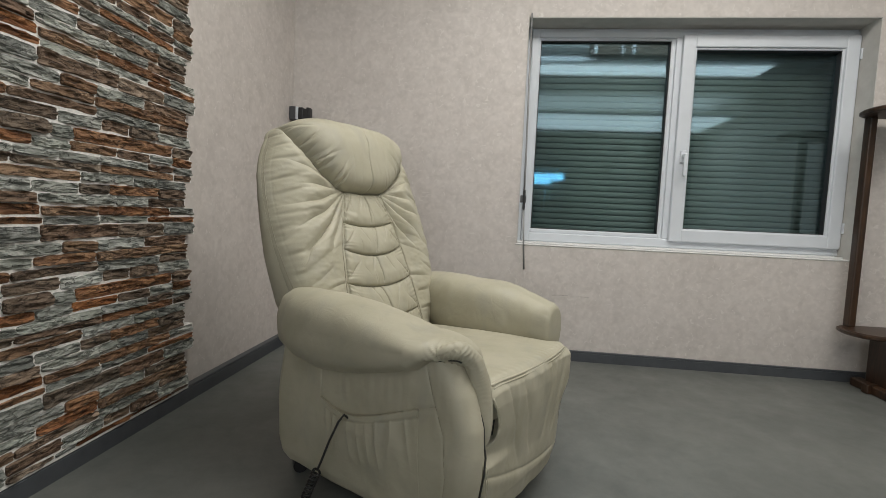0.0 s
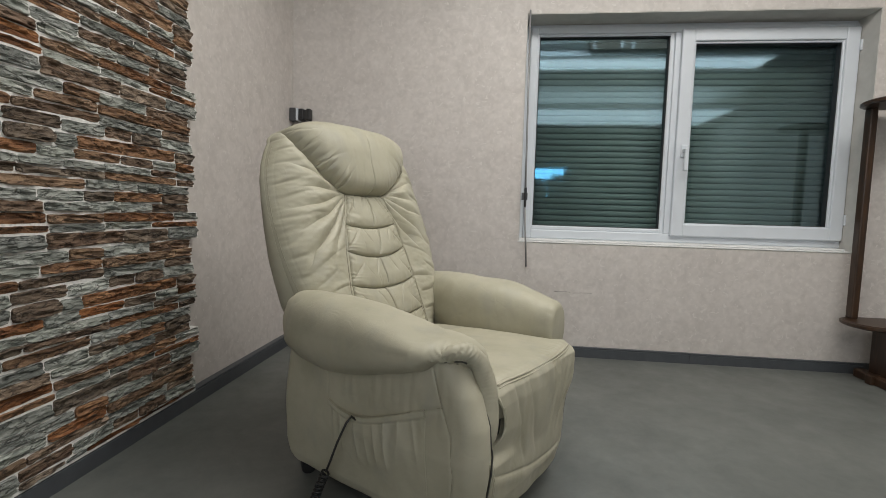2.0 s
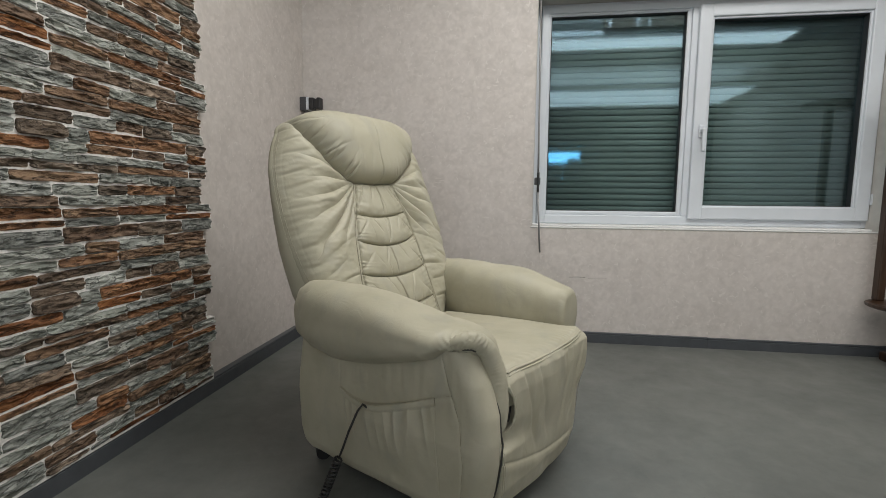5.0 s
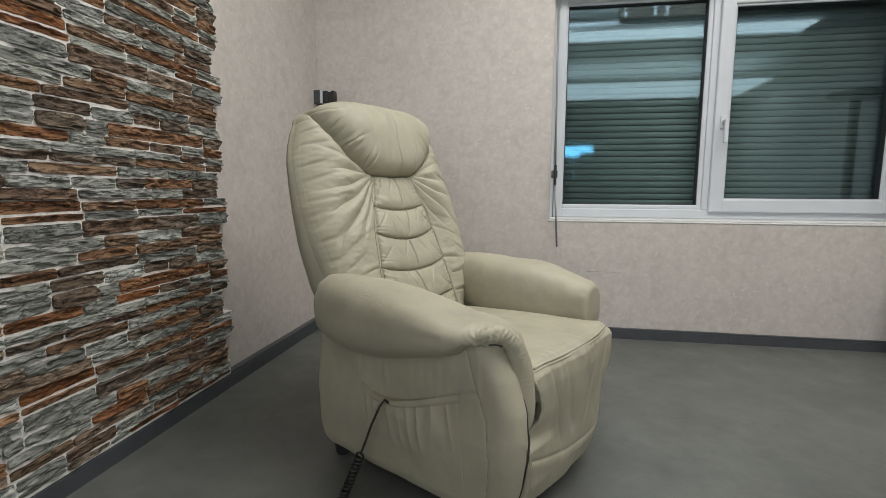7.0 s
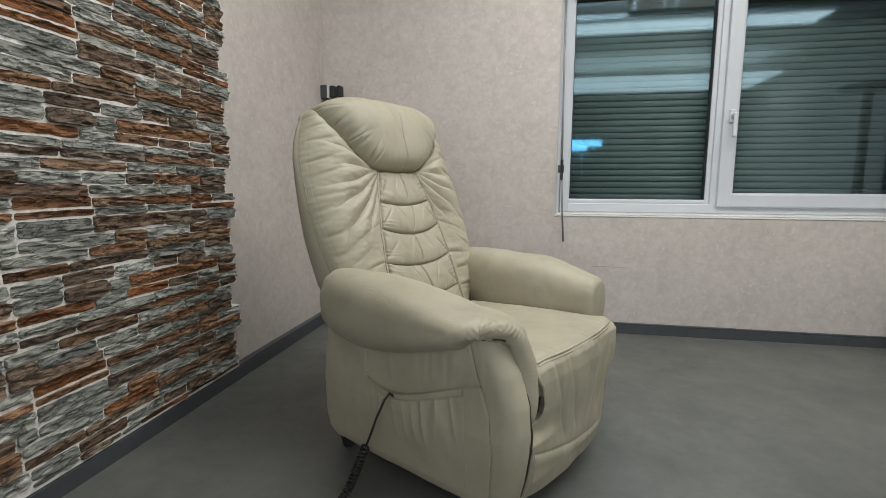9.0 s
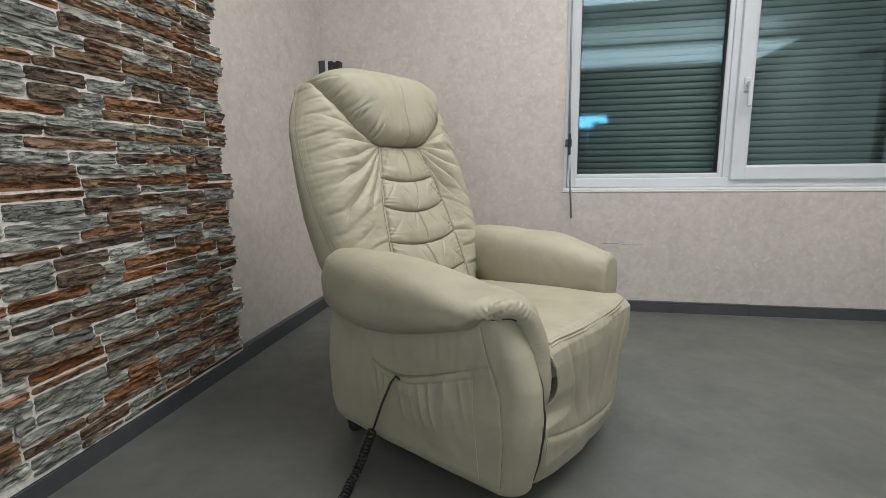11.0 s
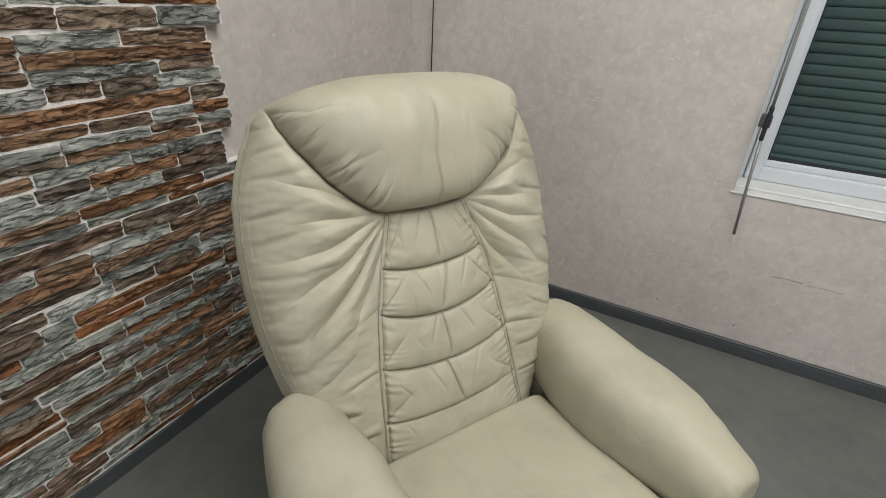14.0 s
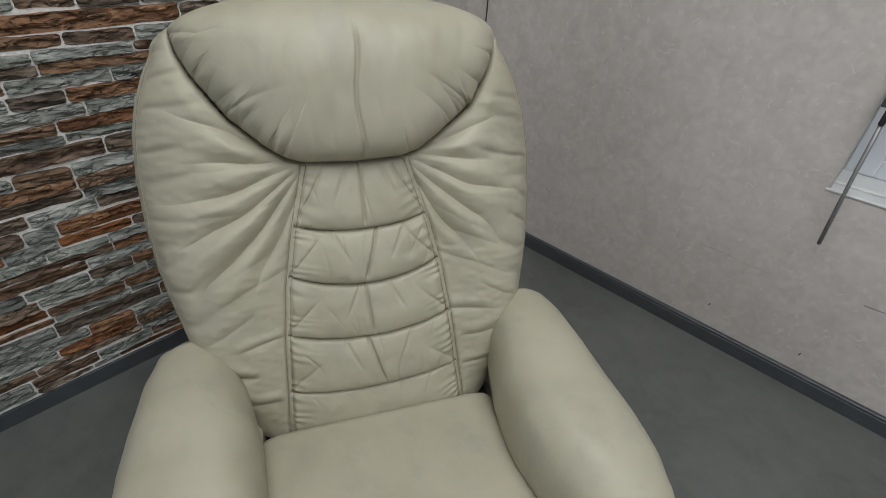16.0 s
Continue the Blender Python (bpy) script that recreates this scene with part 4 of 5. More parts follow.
def build_footrest():
    ny, nz = 120, 110
    v = np.linspace(-1, 1, ny)
    t = np.linspace(0, 1, nz)
    V, T = np.meshgrid(v, t, indexing="ij")
    Z = 0.4125 - 0.3345 * T - 0.018 * np.abs(V) ** 10 * np.clip(1 - T * 4, 0, 1)
    half = np.interp(T, [0, 0.12, 0.3, 0.6, 1.0], [0.252, 0.257, 0.254, 0.248, 0.243])
    Y = V * half + 0.036 * np.clip(V, 0, 1) ** 3 * smooth01((0.55 - T) / 0.35) * smooth01((T + 0.02) / 0.07) + np.interp(T, [0, 0.05, 0.15, 0.30, 0.41, 0.47, 0.52], [0.0, 0.012, 0.026, 0.036, 0.026, 0.006, 0.0]) * np.clip(-V, 0, 1) ** 3 - 0.014 * np.clip(-V, 0, 1) ** 3 * smooth01((T - 0.46) / 0.06)
    bulge = 0.002 + np.interp(T, [0, 0.05, 0.15, 0.35, 0.55, 0.62, 0.70, 0.85, 1.0], [0.0, 0.010, 0.014, 0.011, 0.004, 0.002, 0.001, -0.002, -0.012])
    X = seat_front(Y) + bulge - np.where(V < 0, 0.014, 0.034) * np.abs(V) ** 9 * smooth01(T / 0.06)
    X = X + 0.016 * np.clip(-V, 0, 1) ** 5 * smooth01((0.50 - T) / 0.14) * smooth01(T / 0.06)
    X = X + 0.032 * np.clip(-V, 0, 1) ** 5 * smooth01((T - 0.50) / 0.08) * (1 - 0.5 * smooth01((T - 0.85) / 0.15))
    # gathers hanging from the seam, crossing fold lower down
    X = X + 0.0013 * np.sin(Y * 2 * np.pi / 0.040 + 2.5 * value_noise(Y * 12, Z * 6, 21)) * np.exp(-T / 0.34) * smooth01(T / 0.05)
    X = X + 0.0036 * soft_noise(Y * 13 + 9 * Z, Z * 6, 22) + 0.0005 * soft_noise(Y * 38, Z * 26, 23)
    X = X + 0.012 * smooth01((V - 0.45) / 0.4) * smooth01(T / 0.06) * smooth01((0.5 - T) / 0.2)
    fold = T - np.interp(V, [-1, -0.85, -0.3, 0.6, 1.0], [0.63, 0.67, 0.775, 0.84, 0.86])
    X = X - 0.0045 * np.exp(-np.abs(fold) / 0.010) * smooth01((0.9 - V) / 0.6) + 0.0025 * np.exp(-((fold - 0.05) / 0.05) ** 2)
    for k, (c, sl) in enumerate(((0.55, 0.9), (0.72, 1.4), (-0.62, -0.9), (-0.35, -0.8), (0.2, 0.5))):
        q = V - c + sl * (T - 0.25) * 0.5
        X = X - 0.0048 * np.exp(-np.abs(q) / 0.030) * smooth01((0.75 - T) / 0.2) * smooth01(T / 0.08)
    front = np.stack([X, Y, Z], axis=-1).reshape(-1, 3)
    idx = np.arange(ny * nz).reshape(ny, nz)
    fc = np.stack([idx[:-1, :-1], idx[:-1, 1:], idx[1:, 1:], idx[1:, :-1]], axis=-1).reshape(-1, 4)
    co, fc = list(map(tuple, front)), [tuple(f) for f in fc]
    rim = list(idx[:, 0]) + list(idx[-1, 1:]) + list(idx[::-1, -1][1:]) + list(idx[0, ::-1][1:-1])
    base, n = len(co), len(rim)
    for depth in (0, 1):                           # lip folded under beside the gathered strip, then the hidden sides
        for r in rim:
            x, y, z = co[r]
            lip = 0.032 if y < -0.19 and z > 0.27 else 0.0
            co.append((0.195, y * 0.97 + lip, z + 0.004) if depth else (x - 0.009, y + lip, z))
    for i in range(n):
        j = (i + 1) % n
        fc.append((rim[i], rim[j], base + j, base + i))
        fc.append((base + i, base + j, base + n + j, base + n + i))
    grid_mesh("footrest", co, fc, LEATHER, recliner, label="folded-down footrest with gathered leather")
    edge = [tuple(front[idx[1, k]]) for k in range(6, nz - 3, 2)]
    for inset, radius in ((0.0, 0.0026), (0.0062, 0.0020)):
        co, fc = tube_path([(x + 0.0006, y + inset, z) for x, y, z in edge], radius, 6)
        grid_mesh("piping", co, fc, LEATHER, recliner, label="raised side seam")


build_footrest()


def arm_trunk():
    """Rings carrying the near arm roll over the post and down beside the footrest, narrowing to a gathered strip."""
    # centre x, centre z, half thickness, inner and outer edge
    keys = np.array([(0.160, 0.486, 0.0440, 0.212, 0.404), (0.194, 0.487, 0.0390, 0.213, 0.394), (0.220, 0.485, 0.0340, 0.216, 0.364), (0.243, 0.474, 0.0300, 0.219, 0.322),
                     (0.257, 0.451, 0.0230, 0.224, 0.284), (0.264, 0.418, 0.0160, 0.234, 0.268), (0.268, 0.390, 0.0060, 0.246, 0.262)])
    steps = np.linspace(0, len(keys) - 1, 150)
    track = np.stack([np.interp(steps, range(len(keys)), keys[:, k]) for k in range(5)], axis=1)
    for _ in range(14):
        track[1:-1] = (track[:-2] + 2 * track[1:-1] + track[2:]) / 4
    grad = np.gradient(track[:, :2], axis=0)
    grad /= np.linalg.norm(grad, axis=1, keepdims=True)
    arc = np.concatenate([[0], np.cumsum(np.hypot(*np.diff(track[:, :2], axis=0).T))])
    rings = []
    for i in range(2, len(track)):
        x, z, th, inn, out = track[i]
        tx, tz = grad[i]
        ring = []
        for k in range(56):
            a = 2 * math.pi * k / 56
            c, s = math.cos(a), math.sin(a)
            yy = (out + inn) / 2 + (out - inn) / 2 * math.copysign(abs(c) ** 0.8, c)
            dd = th * math.copysign(abs(s) ** 0.8, s)
            if s < 0:
                dd *= 1 - 0.65 * float(smooth01((c + 0.2) / 0.4)) * float(smooth01(arc[i] / 0.05))
            if s < 0 and c < 0:
                dd += s * 0.045 * min(1, -c * 1.3) * float(smooth01((0.21 - x) / 0.10))
            over = a if a < math.pi else max(0.0, (a - 2 * math.pi) + 0.0 if a > 1.5 * math.pi else math.pi)
            wob = 1.3 * float(value_noise(np.array(a * 1.5), np.array(arc[i] * 38), 44))
            pleat = 1 - 2 * abs(math.sin(math.pi * (arc[i] + 0.030 * over) / 0.0120 + wob)) ** 0.7
            amp = 0.6 + 0.5 * float(value_noise(np.array(a * 2.0), np.array(arc[i] * 25), 46))
            r = 0.0034 * amp * pleat * float(smooth01((arc[i] - 0.030) / 0.035)) * float(np.interp(over, [0, 0.5, 1.6, 2.6], [1.0, 1.0, 0.45, 0.2])) * float(np.interp(arc[i], [0.10, 0.17, 0.26], [1.0, 0.55, 0.35]))
            r += 0.0020 * float(value_noise(np.array(arc[i] * 14), np.array(a * 1.3), 47)) * float(smooth01(arc[i] / 0.03))
            yy += r * c
            dd += r * s
            ring.append((x - tz * dd, -yy, z + tx * dd))
        rings.append(ring)
    return rings


def build_arm(sign):
    """One padded arm with its side body; sign -1 is the side of the pocket."""
    # roll: x, top, bottom, outer, inner
    keys = np.array([(-0.335, 0.545, 0.455, 0.357, 0.285), (-0.325, 0.560, 0.425, 0.374, 0.268), (-0.30, 0.570, 0.400, 0.389, 0.252), (-0.25, 0.577, 0.383, 0.400, 0.236),
                     (-0.15, 0.577, 0.372, 0.409, 0.212), (-0.03, 0.566, 0.388, 0.414, 0.203), (0.08, 0.548, 0.418, 0.414, 0.208), (0.16, 0.530, 0.442, 0.404, 0.212),
                     (0.215, 0.516, 0.462, 0.390, 0.214), (0.250, 0.508, 0.470, 0.380, 0.218), (0.272, 0.500, 0.474, 0.368, 0.224)])
    back = 0.0 if sign < 0 else 0.045
    xs = np.concatenate([np.linspace(-0.335, -0.29, 18)[:-1], np.linspace(-0.29, 0.20, 60)[:-1], np.linspace(0.20, 0.272, 48)])
    rings = []
    n = 56
    for i, x in enumerate(xs):
        top, bot, out, inn = (float(np.interp(x, keys[:, 0], keys[:, k])) for k in range(1, 5))
        if sign > 0:
            top += 0.012 * float(smooth01((x + 0.10) / 0.15))
            inn += 0.028 * float(smooth01((x + 0.06) / 0.24))
            bot = min(bot, 0.36)
        else:
            out = min(out, 0.410)
        end = 1.0
        if x < -0.29:
            q = (x + 0.335) / 0.045
            end = 0.55 + 0.45 * math.sqrt(max(0, 1 - (1 - q) ** 2))
        if x > 0.255:
            q = (0.272 - x) / 0.017
            end = 0.80 + 0.20 * math.sqrt(max(0, 1 - (1 - q) ** 2))
        ring = []
        for k in range(n):
            a = 2 * math.pi * k / n
            c, s = math.cos(a), math.sin(a)
            p = 2.5
            yy = (out + inn) / 2 + end * (out - inn) / 2 * math.copysign(abs(c) ** (2 / p), c)
            low = bot if c > 0 else bot + (min(bot, 0.345) - bot) * min(1, -c * 1.3) * float(smooth01((0.21 - x) / 0.10))
            zz = (top + low) / 2 + end * (top - low) / 2 * math.copysign(abs(s) ** (2 / p), s)
            # gathers at the front end and soft unevenness
            g = float(smooth01((x - 0.17) / 0.08))
            amp = 0.5 + 0.5 * float(value_noise(np.array(a * 2.2), np.array(x * 30), 41))
            wob = 1.5 * float(value_noise(np.array(a * 3), np.array(x * 22), 42)) + 3 * (x - 0.2)
            pleats = 1 - 2 * abs(math.sin(9.5 * a + wob)) ** 0.6
            r = (0.0044 if sign < 0 else 0.0012) * float(smooth01((x - 0.195 + 0.02 * amp) / 0.06)) * (0.35 + amp) * pleats
            r += 0.0028 * float(value_noise(np.array(x * 9 + 40), np.array(a * 1.3), 30 + sign)) + 0.001 * float(value_noise(np.array(x * 30), np.array(a * 4), 33 + sign))
            g2 = float(smooth01((-0.27 - x) / 0.04))
            r += 0.0018 * g2 * math.sin(9 * a)
            shear = 0.016 * float(smooth01((x - 0.14) / 0.12)) * (1 - s) / 2 * float(smooth01((c + 0.75) / 0.5)) * (sign < 0)
            ring.append((x - shear - back * float(smooth01((x - 0.02) / 0.2)), sign * (yy + r * c), zz + r * s))
        rings.append(ring)
        if sign < 0 and x > 0.158:
            break
    if sign < 0:
        rings += arm_trunk()
    co, fc = loft(rings)
    grid_mesh("armrest", co, fc, LEATHER, recliner, label="plump cream leather arm roll, gathered at the front")
    build_side(sign, back)


def side_soft(x, z, sign):
    """Gentle unevenness of the side leather."""
    return 0.0040 * soft_noise(x * 7 + 3, z * 6, 50 + sign) + 0.0012 * soft_noise(x * 22 + 9 * z, z * 12, 53 + sign)


def build_side(sign, back):
    """Side body with rounded front post, ring by ring upwards."""
    zs = np.linspace(0.070, 0.476 if sign < 0 else 0.40, 86)
    rings = []
    for z in zs:
        xb = float(np.interp(z, [0.070, 0.082, 0.13, 0.30, 0.44, 0.50], [-0.325, -0.345, -0.358, -0.352, -0.335, -0.315]))
        xf = float(np.interp(z, [0.070, 0.082, 0.15, 0.21, 0.27, 0.33, 0.40, 0.45, 0.48, 0.50], [0.283, 0.298, 0.316, 0.326, 0.330, 0.324, 0.300, 0.272, 0.246, 0.22]))
        xf -= 0.012 + 1.7 * back
        yo = float(np.interp(z, [0.070, 0.095, 0.25, 0.40, 0.50], [0.333, 0.341, 0.352, 0.345, 0.335]))
        yi = float(np.interp(z, [0.38, 0.42], [0.226, 0.266])) if sign < 0 else 0.248
        ring = []
        rf, rb = 0.046, 0.030
        outline = []
        nxs = 190
        for k in range(nxs):                       # outer face, back to front
            outline.append((xb + rb + (xf - rf - xb - rb) * k / (nxs - 1), yo, "o"))
        for k in range(1, 15):                     # rounded post
            a = math.pi / 2 * k / 14
            outline.append((xf - rf + rf * math.sin(a), yo - rf + rf * math.cos(a), "p"))
        yc = yo - 0.080                            # inner side of the post; the gathered strip lies in the recess beside it
        ri = 0.030
        for k in range(1, 10):
            a = math.pi / 2 * k / 9
            outline.append((xf - ri + ri * math.cos(a), yc + ri - ri * math.sin(a), "p"))
        outline.append((xf - 0.075, yc - 0.002, "i"))
        for k in range(0, 9):                      # inner face
            outline.append((xf - 0.08 + (xb - xf + 0.09) * k / 8, yi, "i"))
        for k in range(1, 9):                      # rear edge
            outline.append((xb, yi + (yo - rb - yi) * k / 8, "b"))
        for k in range(1, 8):
            a = math.pi / 2 * k / 8
            outline.append((xb + rb - rb * math.cos(a), yo - rb + rb * math.sin(a), "b"))
        for x, y, kind in outline:
            if kind == "o":
                seam = float(np.interp(z, [0.09, 0.221, 0.311, 0.384, 0.465, 0.5], [0.254, 0.266, 0.256, 0.224, 0.196, 0.19])) - 0.014
                g = 0.0026 * math.exp(-((x - seam) / 0.0024) ** 2)
                rear = -0.155 + 0.06 * (0.33 - z)
                g += 0.0022 * math.exp(-((x - rear) / 0.0025) ** 2) * float(smooth01((z - 0.28) / 0.03))
                hem = z - (0.313 + 0.27 * (x - 0.02))
                if 0.16 < x < seam and sign < 0:
                    g += 0.003 * math.exp(-(hem / 0.004) ** 2)
                pleat = 0.0007 * math.sin(x * 2 * math.pi / 0.034 + 2 * float(value_noise(np.array(x * 20), np.array(z * 8), 51))) * float(smooth01((z - 0.30) / 0.05)) * (x > rear)
                soft = float(side_soft(np.array(x), np.array(z), sign))
                y = y - g + pleat + soft * float(smooth01((x - xb) / 0.06))
            elif kind == "p":
                near = min(1.0, max(0.0, (y - yo + rf) / rf)) ** 2
                y = y + near * float(side_soft(np.array(x), np.array(z), sign))
                x = x + 0.0022 * float(value_noise(np.array(0.5), np.array(z * 9), 56)) * (1 - near)
            ring.append((x, sign * y, z))
        rings.append(ring)
    co, fc = loft(rings)
    grid_mesh("side_panel", co, fc, LEATHER, recliner, label="cream leather side with a rounded front post")
    # sunk seam threads: along the post, behind the pocket panel, and from the pocket to the post
    def on_side(x, z, sink):
        y = float(np.interp(z, [0.070, 0.095, 0.25, 0.40, 0.50], [0.333, 0.341, 0.352, 0.345, 0.335]))
        return (x, sign * (y + float(side_soft(np.array(x), np.array(z), sign)) - sink), z)
    post_x = lambda z: float(np.interp(z, [0.09, 0.221, 0.311, 0.384, 0.465, 0.5], [0.254, 0.266, 0.256, 0.224, 0.196, 0.19])) - 0.014
    lines = [[on_side(post_x(z), z, 0.0022) for z in np.linspace(0.085, 0.46, 60)]]
    if sign < 0:
        lines.append([on_side(x, 0.313 + 0.27 * (x - 0.02) + 0.0035, 0.0024) for x in np.linspace(0.165, post_x(0.35), 16)])
        # dark tube stands in for the shade between post and gathered strip
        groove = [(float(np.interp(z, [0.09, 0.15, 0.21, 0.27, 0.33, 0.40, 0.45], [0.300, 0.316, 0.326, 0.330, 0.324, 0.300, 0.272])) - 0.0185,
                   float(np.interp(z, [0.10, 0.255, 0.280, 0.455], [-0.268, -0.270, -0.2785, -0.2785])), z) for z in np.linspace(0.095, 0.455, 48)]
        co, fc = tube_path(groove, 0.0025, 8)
        grid_mesh("crevice", co, fc, SLOT, recliner, label="dark tube standing in for the shade between post and gathered strip")
    for line in lines:
        co, fc = tube_path(line, 0.0006, 6)
        grid_mesh("seam", co, fc, SEAM, recliner, label="dark sunk seam thread")
    # dark block standing in for the shade in the gap between arm strip and footrest
    inner, outer = sorted((sign * (0.205 if sign > 0 else 0.150), sign * (0.232 if sign > 0 else 0.250)))
    part("gap_lining", box(0.10, 0.235 if sign > 0 else 0.284, inner, outer, 0.10 if sign > 0 else 0.275, 0.37 if sign > 0 else 0.388), SLOT, recliner, "dark block standing in for the shade of the gap")


for sgn in (-1, 1):
    build_arm(sgn)


def build_arm_strip():
    """Gathered leather roll that arches over the post and runs down beside the footrest."""
    keys = np.array([(0.172, -0.335, 0.490, 0.008), (0.206, -0.350, 0.487, 0.0135), (0.234, -0.336, 0.499, 0.0170), (0.255, -0.305, 0.501, 0.0195), (0.269, -0.274, 0.474, 0.0215),
                     (0.279, -0.258, 0.426, 0.0238), (0.286, -0.256, 0.376, 0.0232), (0.291, -0.256, 0.328, 0.0225), (0.292, -0.257, 0.290, 0.0170), (0.289, -0.256, 0.268, 0.0060)])
    steps = np.linspace(0, len(keys) - 1, 190)
    track = np.stack([np.interp(steps, range(len(keys)), keys[:, k]) for k in range(4)], axis=1)
    for _ in range(60):
        track[1:-1] = (track[:-2] + 2 * track[1:-1] + track[2:]) / 4
    tang = np.gradient(track[:, :3], axis=0)
    tang /= np.linalg.norm(tang, axis=1, keepdims=True)
    arc = np.concatenate([[0], np.cumsum(np.linalg.norm(np.diff(track[:, :3], axis=0), axis=1))])
    rings, n = [], 44
    for i in range(len(track)):
        t = Vector(tang[i])
        out = Vector((1.0, 0.0, 0.25))
        out = (out - t * out.dot(t)).normalized()
        side = t.cross(out)
        ring = []
        for k in range(n):
            a = 2 * math.pi * k / n
            c, sn = math.cos(a), math.sin(a)
            wob = 1.6 * float(value_noise(np.array(a * 1.2), np.array(arc[i] * 30), 81))
            amp = 0.55 + 0.55 * float(value_noise(np.array(a * 1.6 + 3), np.array(arc[i] * 34), 82))
            pleat = 1 - 2 * abs(math.sin(math.pi * (arc[i] + 0.007 * sn + 0.004 * c) / 0.0105 + 1.2 * wob)) ** 0.8
            r = track[i, 3] + 0.0018 * amp * pleat * float(np.interp(arc[i], [0.0, 0.03, 0.10, 0.15, 0.28], [0.4, 1.0, 0.9, 0.35, 0.18]))
            r += 0.0022 * float(value_noise(np.array(arc[i] * 22), np.array(a * 1.1), 83))
            ring.append(Vector(track[i, :3]) + out * (r * c) + side * (r * float(np.interp(arc[i], [0.08, 0.16], [1.0, 1.16])) * sn))
        rings.append([tuple(p) for p in ring])
    co, fc = loft(rings)
    grid_mesh("arm_strip", co, fc, LEATHER, recliner, label="gathered leather roll arching over the front post")
    # dark tube standing in for the shade where the roll meets the post's top
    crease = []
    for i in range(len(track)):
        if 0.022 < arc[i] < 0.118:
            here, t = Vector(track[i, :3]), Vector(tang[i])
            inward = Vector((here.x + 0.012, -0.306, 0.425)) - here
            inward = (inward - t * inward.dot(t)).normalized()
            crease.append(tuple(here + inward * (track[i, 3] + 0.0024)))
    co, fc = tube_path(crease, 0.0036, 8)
    grid_mesh("crease", co, fc, SLOT, recliner, label="dark tube standing in for the shade under the gathered roll")


build_arm_strip()


def build_pocket():
    nx, nz = 170, 70
    u = np.linspace(0, 1, nx)
    t = np.linspace(0, 1, nz)
    U, T = np.meshgrid(u, t, indexing="ij")
    xl = np.interp(T, [0, 1], [-0.120, -0.148])
    xr = np.interp(T, [0, 1], [0.184, 0.172])
    X = xl + (xr - xl) * U
    ztop = np.interp(X, [-0.150, -0.105, -0.055, 0.0, 0.05, 0.11, 0.19], [0.304, 0.289, 0.285, 0.295, 0.311, 0.333, 0.362])
    Z = 0.094 + (ztop - 0.094) * T
    side = np.interp(Z, [0.070, 0.095, 0.25, 0.40, 0.50], [0.333, 0.341, 0.352, 0.345, 0.335])
    mouth = np.sin(np.pi * U)
    out = 0.016 * mouth * smooth01(T / 0.9) + 0.0012
    gather = 1 - 2 * np.abs(np.sin(np.pi * (U * 7.5 + 0.9 * T * (U - 0.4)) + 1.6 * value_noise(U * 7, T * 2, 60))) ** 0.7
    out = out + 0.0060 * gather * smooth01((T - 0.25) / 0.6) * mouth ** 0.5 * (0.55 + 0.45 * value_noise(U * 8, T * 2.4, 62)) * (T < 0.925)
    out = out + 0.0022 * value_noise(U * 6 + 2 * T, T * 4, 61) * mouth
    hem = smooth01((T - 0.925) / 0.008)
    out = out + 0.0036 * hem - 0.0016 * np.exp(-((T - 0.962) / 0.006) ** 2) - 0.002 * np.exp(-((T - 0.918) / 0.006) ** 2)
    side = side + side_soft(X, Z, -1)
    Y = -(side + out)
    co = list(map(tuple, np.stack([X, Y, Z], axis=-1).reshape(-1, 3)))
    idx = np.arange(nx * nz).reshape(nx, nz)
    fc = [tuple(f) for f in np.stack([idx[:-1, :-1], idx[1:, :-1], idx[1:, 1:], idx[:-1, 1:]], axis=-1).reshape(-1, 4)]
    rim = list(idx[:, 0]) + list(idx[-1, 1:]) + list(idx[::-1, -1][1:]) + list(idx[0, ::-1][1:-1])
    n = len(rim)
    base = len(co)
    co += [co[r] for r in rim] + [(co[r][0], -0.326, co[r][2] - 0.003) for r in rim]
    for i in range(n):
        j = (i + 1) % n
        fc.append((base + i, base + n + i, base + n + j, base + j))
    grid_mesh("pocket", co, fc, LEATHER, recliner, label="gathered side pocket")


build_pocket()

# lower rear, underframe and lift base
for sg in (-1, 1):
    part("corner_tuck", box(-0.305, -0.250, min(sg * 0.19, sg * (0.238 if sg < 0 else 0.29)), max(sg * 0.19, sg * (0.238 if sg < 0 else 0.29)), 0.34, 0.410 if sg < 0 else 0.485, 0.02, 3), LEATHER, recliner)
part("rear_panel", box(-0.345, -0.30, -0.300, 0.300, 0.11, 0.47, 0.02, 3), LEATHER, recliner, "cream leather lower rear panel")
part("seat_frame", box(-0.30, 0.20, -0.250, 0.250, 0.11, 0.33, 0.01), SLOT, recliner, "dark underside frame")
base = part("base_frame", box(-0.40, 0.14, -0.225, -0.185, 0.012, 0.040, 0.004), BLACK_METAL, recliner, "black steel lift base on the floor")
part("runner", box(-0.40, 0.14, 0.185, 0.225, 0.012, 0.040, 0.004), BLACK_METAL, base)
part("crossbar", box(-0.16, -0.11, -0.185, 0.185, 0.013, 0.045, 0.004), BLACK_METAL, base)
part("crossbar", box(0.10, 0.14, -0.24, 0.26, 0.013, 0.038, 0.004), BLACK_METAL, base)
part("motor", box(-0.10, 0.02, -0.06, 0.06, 0.045, 0.105, 0.012), BLACK, base)
